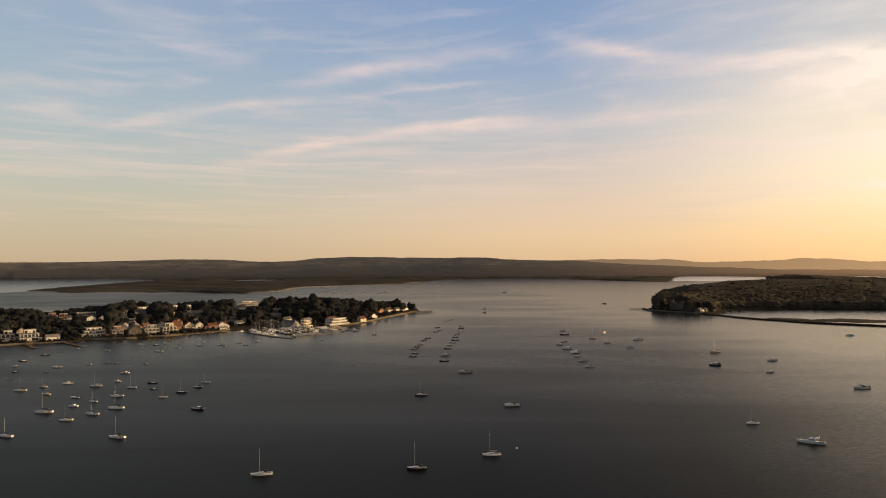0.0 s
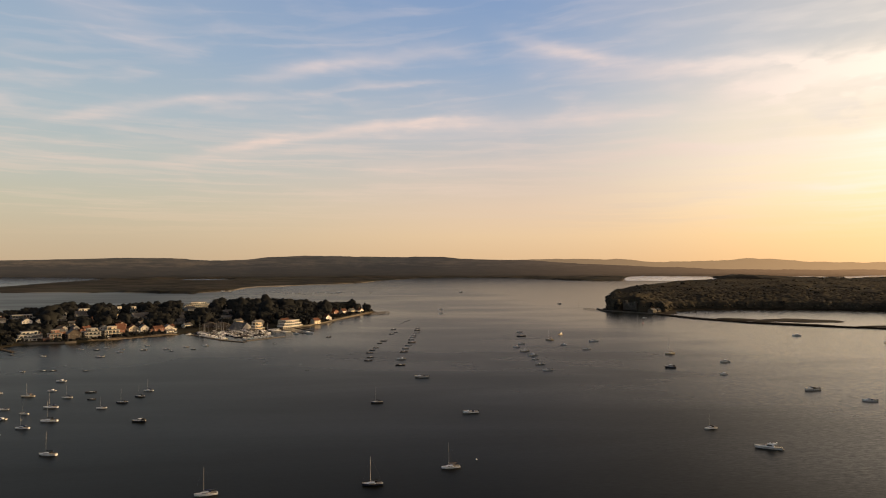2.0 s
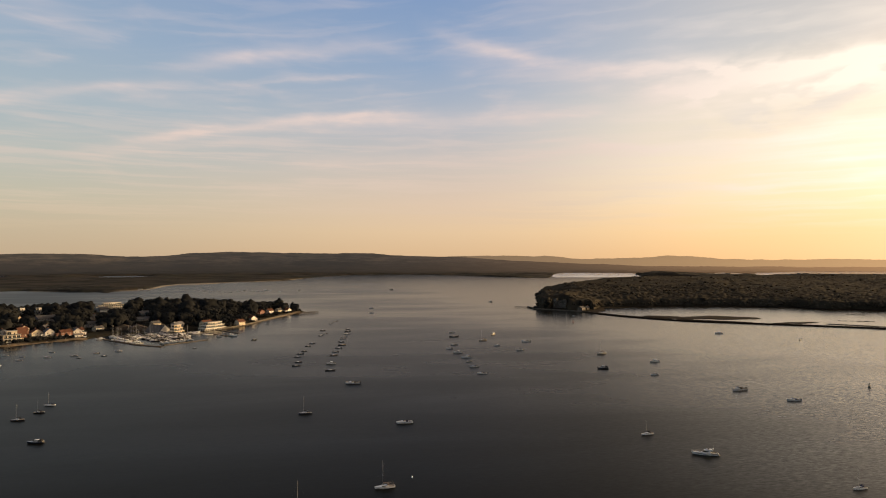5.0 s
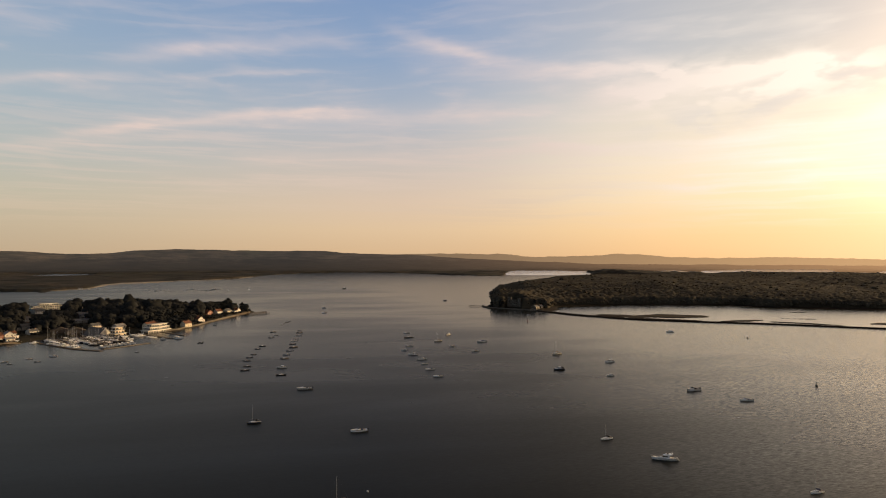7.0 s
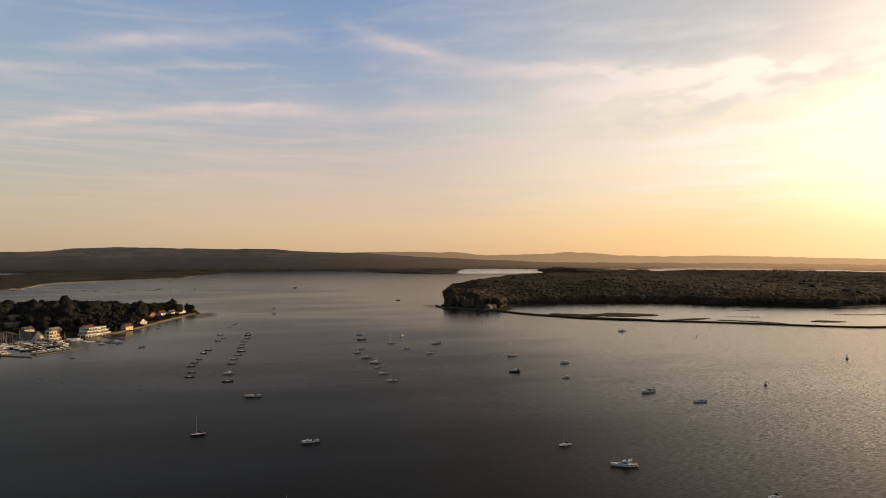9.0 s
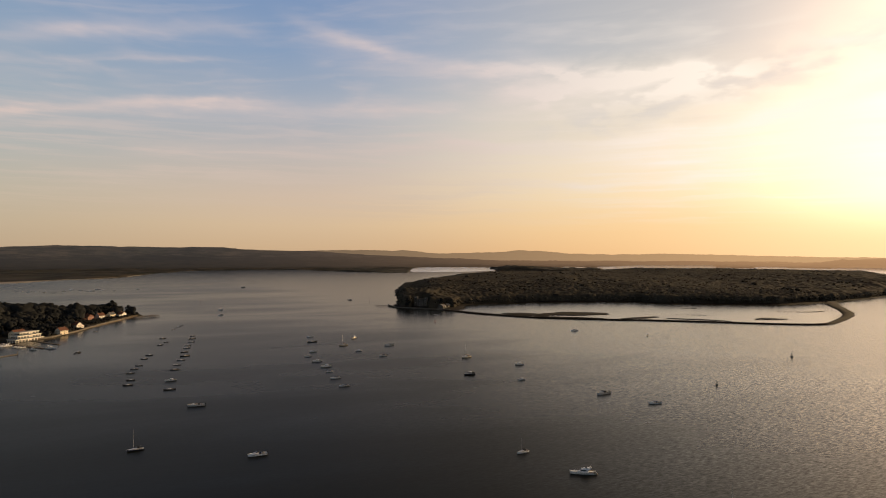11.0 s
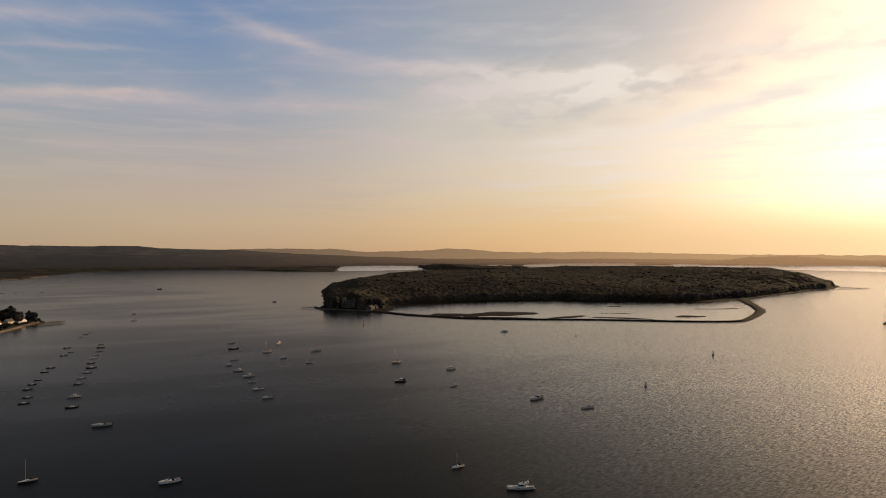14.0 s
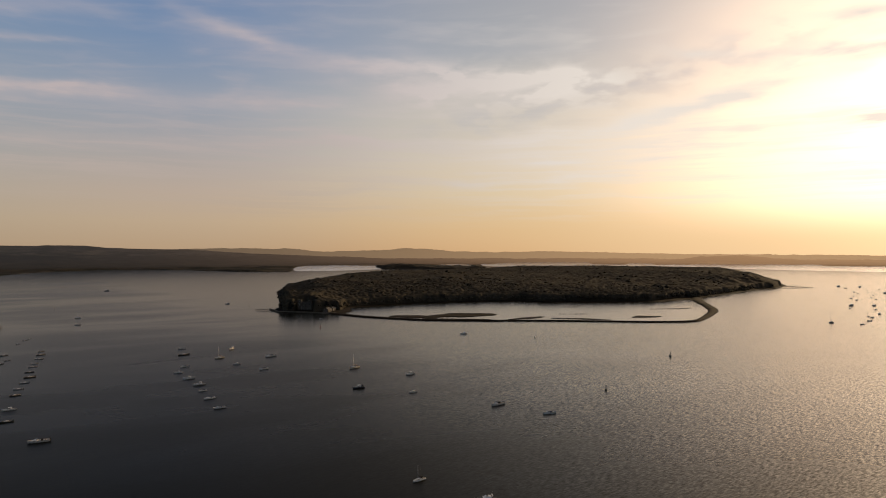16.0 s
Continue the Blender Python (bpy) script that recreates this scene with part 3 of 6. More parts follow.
def polar(azimuths, radii, height):
    a, r = np.meshgrid(np.radians(azimuths), radii)
    v = np.stack([MIDDLE[0] + r * np.sin(a), MIDDLE[1] + r * np.cos(a), height(np.degrees(a), r)], -1).reshape(-1, 3)
    i = np.arange(a.size).reshape(a.shape)
    q = np.stack([i[:-1, :-1], i[1:, :-1], i[1:, 1:], i[:-1, 1:]], -1).reshape(-1, 4)
    return v, q


# ---------------------------------------------------------------- water
def make_water():
    radii = np.concatenate([[0.5, 3500], np.geomspace(3700, 14000, 22)])
    v, q = polar(np.linspace(-180, 180, 241), radii, lambda a, r: np.zeros_like(r))
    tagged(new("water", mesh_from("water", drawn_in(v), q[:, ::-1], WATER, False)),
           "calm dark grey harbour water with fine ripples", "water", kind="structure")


make_water()


def calm_sheet(name, points, z, label, mat=None):
    """Sheltered water, its reflection raised, inside the given bounds (in km-scale true places, drawn in like the
    rest).
    """
    o = rounded(points, 8)
    c = o.mean(0)
    rings = [c + (o - c) * k for k in (0.02, 0.3, 0.6, 0.8, 1.0)]
    v = np.concatenate([np.c_[r, np.full(len(r), z)] for r in rings])
    n, q = len(o), []
    for k in range(len(rings) - 1):
        i = np.arange(n) + k * n
        j = np.roll(np.arange(n), -1) + k * n
        q.append(np.stack([i, i + n, j + n, j], 1))
    tagged(new(name, mesh_from(name, drawn_in(v), np.concatenate(q), mat or PALE, True)), label, "water", kind="structure")


def by_bearing(*rows):
    return [(r * math.sin(radians(a)), 45 + r * math.cos(radians(a))) for a, r in rows]


calm_sheet("water_lagoon", [(486, 1120), (520, 1180), (560, 1260), (760, 1275), (930, 1210), (1060, 1030), (1150, 960), (1100, 880), (1000, 790),
                            (900, 738), (830, 764), (700, 868), (560, 975), (510, 1050)], 0.05, "still lagoon water mirroring the evening sky", CALM)
calm_sheet("water_inlet", by_bearing((20.0, 3750), (20.1, 4600), (21, 5100), (24, 5200), (28, 5000), (31, 5000), (34, 5500), (36, 4700), (33, 4300), (30, 4200),
                                     (27, 3950), (24, 3750), (21.5, 3720)), 0.35, "sheltered inlet water, its pale gleam put into the surface", GLEAM)
calm_sheet("water_bay", by_bearing((-33, 2650), (-30, 3000), (-27.2, 3600), (-23.9, 4350), (-24.0, 4560), (-27, 5300), (-34.5, 5950), (-46, 5900), (-46, 2700)), 0.4,
           "pale grey water of an outer bay")
calm_sheet("water_mere", by_bearing((-18.4, 4150), (-16, 3720), (-13.8, 3760), (-13.6, 4260), (-16, 4360), (-18, 4300)), 0.5, "small pale mere on the heath")
calm_sheet("water_upper_harbour", by_bearing((36.5, 4800), (38, 6600), (46, 7100), (52, 6300), (60, 6200), (66, 6050), (80, 6100), (80, 4200), (68, 4000), (57, 4300), (45, 4700)), 0.4,
           "pale open water of the upper harbour", GLEAM)
calm_sheet("water_creek", by_bearing((57.5, 7700), (58, 8600), (68, 8600), (80, 8500), (80, 7700), (66, 7600)), 0.4, "pale strip of water behind a wooded rise", GLEAM)

# ---------------------------------------------------------------- far shore and hills
NEAR_SHORE = np.array([(-90, 6300), (-33.9, 6100), (-33.5, 2643), (-30.1, 2401), (-23.2, 2234), (-17.4, 2038), (-14.5, 2192),
                       (-12.1, 2571), (-7.1, 2847), (-3.6, 3022), (-1.6, 3453), (1.0, 3957), (5.0, 4300), (9.0, 4230),
                       (13.4, 3800), (17.2, 3497), (19.7, 3449), (20.0, 4540), (20.9, 5043), (23.8, 5106), (27.7, 4889),
                       (30.5, 4900), (31.0, 5450), (37.0, 5600), (39.2, 6500), (45.2, 6950), (45.7, 5500), (48.2, 5450), (48.7, 6120), (50.3, 6150),
                       (50.9, 5450), (53.6, 5560), (54.1, 6130), (60.9, 6035), (72.0, 6000), (110, 6200)])
RIDGE = np.array([(-90, 2), (-34.2, 2.9), (-28.8, 4.9), (-22.8, 7.9), (-18.4, 7.6), (-16.1, 4.4), (-12.8, 5.5), (-10.9, 10.0),
                  (-8.0, 11.9), (-4.0, 10.5), (4.0, 10.0), (5.6, 7.4), (10.8, 5.4), (13.2, 3.4), (17, -1.5), (22, -6),
                  (28, -11), (110, -12)])
SKYLINE = np.array([(-90, 2), (4, 4), (10, 4.5), (12.9, 5.6), (16.2, 5.8), (20.0, 5.1), (22.4, 0.9), (25.3, 2.7), (27.8, 3.6),
                    (29.5, 6.3), (31.3, 5.4), (33.8, 1.1), (37.3, -0.5), (41.2, 1.3), (43.7, 0.4), (48.4, -1.2), (53.0, -2.7),
                    (67.4, -4.9), (110, -5)])


def curve(table, a):
    return np.interp(a, table[:, 0], table[:, 1])


def shore_height(a, r):
    x, y = r * np.sin(np.radians(a)), r * np.cos(np.radians(a))
    rough = wobble(x, y, 260, 3, 1)
    s = r - curve(NEAR_SHORE, a) + 40 * rough
    # a broad pale beach at the narrows, steeper banks elsewhere
    strand = np.exp(-((a + 12.0) / 3.2) ** 2)
    z = -4 + np.clip(s / 14, 0, 4.7) + np.clip((s - 66) / (14 + 75 * strand), 0, 1.8)
    # the bay behind the spit, and the small mere on the heath
    bay = np.minimum(r - np.interp(a, [-33.4, -32.5, -29.5, -26.4, -23.8], [2660, 2840, 3250, 3780, 4380]),
                     np.interp(a, [-34.5, -30.2, -26.7, -23.8], [5800, 5450, 5230, 4500]) - r) + 30 * rough
    z = np.where((a < -23.7) & (bay > 0) & (r > 2600), np.minimum(z, -3), z)
    mere = 1 - ((a + 16.0) / 2.2) ** 2 - ((r - 4080) / 190) ** 2
    z = np.where(mere > 0, -3, z)
    # islands and spits in the upper harbour
    isle = np.minimum(np.minimum(a - 27.2, 36.5 - a) * 120, np.minimum(r - 3950, 4560 - r)) + 40 * rough
    z = np.maximum(z, np.where(isle > 0, np.clip(isle / 7, 0, 9 + 10 * smoothstep(a, 32.5, 30.0)), -4))
    spit = np.minimum((a - 63.0) * 90, np.minimum(r - 5503, 5760 - r)) + 20 * rough
    z = np.maximum(z, np.where(spit > 0, 3.0, -4))
    back = np.minimum((a - 57.5) * 90, np.minimum(r - 7750, 8500 - r)) + 60 * rough
    z = np.where(back > 0, -3, z)
    # tree cover on dry ground
    woods = np.clip(wobble(x, y, 420, 3, 2) + 0.25, 0, 1)
    # tree cover thinned along the spit and round the mere, so the camera sees the water
    woods = woods * (0.12 + 0.88 * smoothstep(a, -25, -20)) * (1 - 0.9 * np.exp(-((a + 16) / 3) ** 2 - ((r - 3600) / 420) ** 2))
    z = np.where(z > 1.5 + strand, z + 7 * woods * (0.6 + 0.4 * np.abs(wobble(x, y, 45, 2, 3))), z)
    # the ridge and the hump by the upper harbour
    top = 99 + 7500 * curve(RIDGE, a) / 1000
    up = smoothstep(r, 4900, 7500) ** 1.4
    roll = 1 + 0.10 * wobble(x, y, 900, 3, 4) * (1 - smoothstep(r, 6500, 7500))
    z = np.where(z > 0, z + np.maximum(top - 8, 0) * up * roll, z)
    z = np.where((z > 1) & (a > 16), z + 5 * np.abs(wobble(x, y, 120, 3, 44)) * smoothstep(a, 16, 24), z)
    hump = np.interp(a, [51.5, 54.3, 56.8, 59.3, 62, 67.4, 80], [0, 46, 60, 38, 10, 2, 2])
    z = np.where(z > 0, z + hump * smoothstep(r, 5900, 6800) * (1 - smoothstep(r, 6900, 7600)), z)
    return z


def make_far_country():
    radii = np.concatenate([np.arange(1960, 3600, 22), np.geomspace(3620, 7500, 74), [7700, 8100, 8600, 9500]])
    v, q = polar(np.arange(-62, 100, 0.16), radii, shore_height)
    keep = v[:, 2][q].max(1) > -2.9
    far = np.hypot(v[:, 0], v[:, 1] - MIDDLE[1])[q].mean(1) > 4700
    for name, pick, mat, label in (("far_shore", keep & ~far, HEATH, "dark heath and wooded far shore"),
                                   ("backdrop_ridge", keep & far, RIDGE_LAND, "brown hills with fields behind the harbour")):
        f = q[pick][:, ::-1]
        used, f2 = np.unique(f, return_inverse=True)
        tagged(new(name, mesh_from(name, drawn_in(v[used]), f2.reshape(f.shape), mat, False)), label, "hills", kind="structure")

    def far_height(a, r):
        x, y = r * np.sin(np.radians(a)), r * np.cos(np.radians(a))
        top = 99 + 15000 * curve(SKYLINE, a) / 1000 + 7 * wobble(x, y, 700, 3, 5) + 9 * wobble(x, y, 190, 3, 41)
        low = 4 + 10 * np.abs(wobble(x, y, 800, 2, 6))
        return np.maximum(low + (top - low) * smoothstep(r, 9800, 15000), -2)
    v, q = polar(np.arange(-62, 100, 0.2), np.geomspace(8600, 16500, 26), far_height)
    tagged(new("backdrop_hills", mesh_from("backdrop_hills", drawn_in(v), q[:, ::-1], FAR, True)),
           "faint distant hills with warm evening haze painted as glow", "hills", kind="structure")


make_far_country()

# ---------------------------------------------------------------- the built-up peninsula
PENINSULA = rounded([(-860, 560), (-640, 660), (-491, 724), (-464, 740), (-432, 752), (-418, 782), (-381, 789), (-348, 815),
                     (-322, 850), (-285, 868), (-271, 905), (-232, 935), (-186, 952), (-144, 968), (-131, 980), (-109, 1041),
                     (-89, 1122), (-56, 1215), (-42, 1258), (-70, 1325), (-150, 1385), (-270, 1390), (-400, 1350), (-520, 1290),
                     (-620, 1190), (-700, 1040), (-860, 900)])


def peninsula_height(x, y):
    s = inside_by(x, y, PENINSULA) + 1.5 * wobble(x, y, 30, 2, 8)
    return np.where(s > 0, np.minimum(s * 0.30, 1.7) + 5.5 * smoothstep(s, 20, 190) + 0.4 * wobble(x, y, 60, 2, 9) * smoothstep(s, 10, 40),
                    np.maximum(s * 0.2, -3))


land("ground_peninsula", -880, -20, 540, 1420, 6, peninsula_height, TURF, "gardens, paths and dark earth under the trees", "ground")

# ---------------------------------------------------------------- the wooded island with its lagoon
ISLAND = rounded([(398, 1242), (429, 1208), (455, 1170), (480, 1150), (516, 1181), (553, 1248), (660, 1262), (758, 1258),
                  (854, 1230), (925, 1195), (965, 1130), (1075, 1052), (1160, 1015), (1235, 1012), (1300, 1026), (1420, 1052),
                  (1551, 1085), (1775, 1142), (1900, 1158), (2060, 1232), (2200, 1360), (2400, 1580), (2470, 1800), (2380, 2150),
                  (2100, 2380), (1600, 2420), (1150, 2330), (860, 2150), (640, 1920), (530, 1640), (490, 1480), (425, 1330)], 5)
SEA_WALL = [(470, 1158, 9), (485, 1100, 9), (500, 1059, 9), (527, 1012, 8), (554, 969, 5), (623, 913, 4), (704, 860, 3.5),
            (769, 807, 3.5), (824, 760, 3.5), (884, 729, 5), (940, 745, 6), (1073, 817, 9), (1170, 899, 10), (1266, 988, 12), (1330, 1036, 11)]
SPIT = [(1860, 1155, 8), (1930, 1120, 7), (1975, 1104, 4)]
SPIT_BACK = [(1930, 1250, 8), (1985, 1190, 5), (1990, 1130, 4)]
ISLETS = [[(604, 1016, 20), (645, 1010, 36), (684, 996, 22)], [(546, 1052, 16), (566, 1030, 24), (580, 1002, 12)], [(672, 908, 6), (710, 908, 10), (740, 912, 5)],
          [(740, 885, 4), (775, 850, 9), (800, 815, 3)], [(862, 822, 3), (886, 818, 15), (908, 806, 4)],
          [(905, 1028, 3), (925, 1018, 5)], [(800, 930, 2), (840, 905, 3)], [(1010, 905, 2), (1060, 880, 4), (1090, 878, 3)]]


def island_height(x, y):
    s = inside_by(x, y, ISLAND) + 5 * wobble(x, y, 60, 3, 11)
    inner = 5 + 6 * smoothstep(x, 500, 1300) * smoothstep(y, 1150, 2000) + 15 * smoothstep(y, 1250, 1600) * (1 - 0.35 * smoothstep(x, 900, 1500))
    inner = inner + 17 * smoothstep(x, 1500, 1850) * (1 - 0.6 * smoothstep(y, 1400, 1900))
    inner = inner + 8 * np.exp(-((x - 480) / 90) ** 2 - ((y - 1420) / 160) ** 2) - 6 * np.exp(-((x - 800) / 160) ** 2 - ((y - 1850) / 300) ** 2)
    inner = inner - 6 * np.exp(-((x - 2120) / 200) ** 2 - ((y - 1500) / 150) ** 2) + 6 * np.exp(-((x - 1930) / 120) ** 2 - ((y - 1250) / 90) ** 2)
    z = np.where(s > 0, np.minimum(s * 0.12, 1.2) + inner * smoothstep(s, 6, 120) + 1.2 * wobble(x, y, 150, 2, 12) * smoothstep(s, 30, 90),
                 np.maximum(s * 0.08, -3))
    for line, top in [([(x, y, w - 2.5) for x, y, w in SEA_WALL], 1.0), (SPIT, 1.2), (SPIT_BACK, 1.0)] + [(i, 0.9) for i in ISLETS] + [([(560, 990, 7), (600, 955, 8), (640, 920, 6)], 1.2)]:
        w = along_by(x, y, line) + 1.2 * wobble(x, y, 14, 2, 13)
        z = np.maximum(z, np.where(w > 0, np.minimum(0.1 + w * 0.5, top), np.maximum(w * 0.2, -3)))
    return z


land("ground_island", 380, 2480, 700, 2450, 5, island_height, MARSH, "dark saltmarsh, sea wall and earth under the trees", "ground")


def sea_bank(line, top, label):
    """A long low earth bank with stone-faced sides, bent smoothly along the given path."""
    p = np.array(line)
    t = np.linspace(0, len(p) - 1.001, len(p) * 14)
    i = t.astype(int)
    f = (t - i)[:, None]
    q = lambda k: p[np.clip(i + k, 0, len(p) - 1)]
    c = 0.5 * (2 * q(0) + (q(1) - q(-1)) * f + (2 * q(-1) - 5 * q(0) + 4 * q(1) - q(2)) * f ** 2 + (3 * q(0) - q(-1) - 3 * q(1) + q(2)) * f ** 3)
    way = np.gradient(c[:, :2], axis=0)
    way /= np.linalg.norm(way, axis=1)[:, None] + 1e-9
    side = np.stack([-way[:, 1], way[:, 0]], 1)
    w = c[:, 2] * (1 + 0.22 * wobble(c[:, 0], c[:, 1], 22, 3, 31))
    rows = []
    for k, z in ((-1.25, -1.2), (-1.0, 0.3), (-0.62, top), (0.0, top + 0.25), (0.62, top), (1.0, 0.3), (1.25, -1.2)):
        rough = 0.3 * wobble(c[:, 0] + 40 * k, c[:, 1], 6, 2, 32)
        rows.append(np.c_[c[:, :2] + side * (k * w + rough)[:, None], np.full(len(c), z) + (0.25 * rough if z > 0 else 0)])
    v = np.concatenate(rows)
    n, k = len(c), len(rows)
    g = np.arange(n * k).reshape(k, n)
    quads = np.stack([g[:-1, :-1], g[:-1, 1:], g[1:, 1:], g[1:, :-1]], -1).reshape(-1, 4)
    tagged(new("sea_bank", mesh_from("sea_bank", v, quads, MARSH, True)), label, "sea wall", kind="structure")


sea_bank(SEA_WALL, 1.7, "low dark earth and stone bank enclosing the lagoon")

# ---------------------------------------------------------------- boats
rng = random.Random(11)


def hull_shape(bm, length, beam_w, free, draft=0.35, bow_rise=0.35, stern=0.75, flare=0.85):
    """Loft of a round-bilged hull along x, bow at -x, with a flat deck edge; open on top."""
    n, rows = 11, []
    for i in range(n):
        t = i / (n - 1)
        x = -length / 2 + length * t
        half = beam_w / 2 * (math.sin(math.pi * min(t / 1.15 + 0.0, 1.0) ** 0.95) ** 0.8 if t < 0.62 else 1 - (1 - stern) * ((t - 0.62) / 0.38) ** 2)
        half = max(half, 0.02)
        top = free * (1 + bow_rise * (1 - t) ** 2)
        deep = -draft * math.sin(math.pi * (0.12 + 0.8 * t))
        rake = (1 - t) ** 6 * 0.08 * length
        rows.append([bm.verts.new(p) for p in (
            (x + rake, 0, deep), (x + rake * 0.8, -half * 0.55, deep * 0.6), (x + rake * 0.5, -half * flare, free * 0.15), (x, -half, top),
            (x, half, top), (x + rake * 0.5, half * flare, free * 0.15), (x + rake * 0.8, half * 0.55, deep * 0.6))])
    for a, b in zip(rows, rows[1:]):
        for j in (0, 1, 2, 4, 5, 6):
            k = (j + 1) % 7
            bm.faces.new((a[j], a[k], b[k], b[j]))
    bm.faces.new(rows[-1])
    bm.faces.new(rows[0][::-1])
    return [(r[3].co.copy(), r[4].co.copy()) for r in rows]


def deck_shape(bm, edge, drop=0.03, inset=0.96):
    last = None
    for l, r in edge:
        c = (l + r) / 2
        pair = [bm.verts.new(c + (p - c) * inset - Vector((0, 0, drop))) for p in (l, r)]
        if last:
            bm.faces.new((last[0], pair[0], pair[1], last[1]))
        last = pair


def trunk_shape(bm, x0, x1, w0, w1, z0, z1, slope0=0.3, slope1=0.15, tuck=0.12):
    """A raised cabin: narrower and shorter on top."""
    low = [(x0, -w0), (x1, -w1), (x1, w1), (x0, w0)]
    high = [(x0 + slope0, -w0 + tuck), (x1 - slope1, -w1 + tuck), (x1 - slope1, w1 - tuck), (x0 + slope0, w0 - tuck)]
    a = [bm.verts.new((x, y, z0)) for x, y in low] + [bm.verts.new((x, y, z1)) for x, y in high]
    for f in ((4, 5, 6, 7), (0, 1, 5, 4), (1, 2, 6, 5), (2, 3, 7, 6), (3, 0, 4, 7), (3, 2, 1, 0)):
        bm.faces.new([a[i] for i in f])


def root(name, label, category, group=""):
    return tagged(new(name), label, category, group)


def piece(name, parent, material, make, label=""):
    bm = bmesh.new()
    make(bm)
    bmesh.ops.recalc_face_normals(bm, faces=bm.faces)
    return part(name, bm, material, parent, label)


def sailing_yacht(hull_mat, cover_mat, label, mast=12.0, second=False):
    """A ten metre cruising yacht at rest, sails stowed."""
    top = root("sailing_yacht", label, "sailing boat", "boats in the harbour")
    keep = {}
    hull = piece("hull", top, hull_mat, lambda b: keep.update(e=hull_shape(b, 10, 3.1, 0.95, 0.4, 0.35, 0.72)))
    piece("boot_stripe", hull, CANVAS_BLUE, lambda b: beam(b, (-3.9, -0.86, 0.32), (4.6, -1.02, 0.26), 0.05, 0.12))
    piece("boot_stripe", hull, CANVAS_BLUE, lambda b: beam(b, (-3.9, 0.86, 0.32), (4.6, 1.02, 0.26), 0.05, 0.12))
    piece("deck", top, GEL_WHITE, lambda b: deck_shape(b, keep["e"]))
    cabin = piece("cabin", top, GEL_WHITE, lambda b: trunk_shape(b, -2.6, 1.6, 0.72, 1.05, 0.95, 1.55, 0.7, 0.2))
    piece("cabin_window", cabin, GLASS, lambda b: box(b, -1.6, 1.0, -1.0, -0.86, 1.17, 1.36))
    piece("cabin_window", cabin, GLASS, lambda b: box(b, -1.6, 1.0, 0.86, 1.0, 1.17, 1.36))
    piece("bench", top, TEAK, lambda b: box(b, 1.7, 4.3, -0.95, -0.62, 0.95, 1.25))
    piece("bench", top, TEAK, lambda b: box(b, 1.7, 4.3, 0.62, 0.95, 0.95, 1.25))
    piece("transom_seat", top, TEAK, lambda b: box(b, 4.15, 4.4, -0.95, 0.95, 0.95, 1.3))
    piece("sprayhood", top, cover_mat, lambda b: trunk_shape(b, 1.0, 2.2, 0.95, 1.0, 1.45, 2.15, 0.6, 0.0, 0.2))
    spar = piece("mast", top, ALLOY, lambda b: rod(b, (-0.9, 0, 1.45), (-0.9, 0, mast + 1.4), 0.085, 0.06))
    piece("spreader", spar, ALLOY, lambda b: beam(b, (-0.85, -0.9, mast * 0.55), (-0.85, 0.9, mast * 0.55), 0.06))
    boom = piece("boom", top, ALLOY, lambda b: rod(b, (-0.8, 0, 2.35), (3.3, 0, 2.5), 0.07))
    piece("sail_cover", boom, cover_mat, lambda b: rod(b, (-0.75, 0, 2.58), (3.1, 0, 2.66), 0.24, 0.12))
    piece("forestay", top, WIRE, lambda b: rod(b, (-4.75, 0, 1.25), (-0.95, 0, mast + 1.1), 0.007, 0.006, 5))
    piece("backstay", top, WIRE, lambda b: rod(b, (4.8, 0, 1.0), (-0.85, 0, mast + 1.35), 0.006, 0.006, 5))
    piece("rudder", top, hull_mat, lambda b: box(b, 4.6, 5.0, -0.05, 0.05, -0.5, 0.5))
    if second:
        piece("mizzen_mast", top, ALLOY, lambda b: rod(b, (4.0, 0, 0.9), (4.0, 0, mast * 0.62), 0.07, 0.05))
    return top


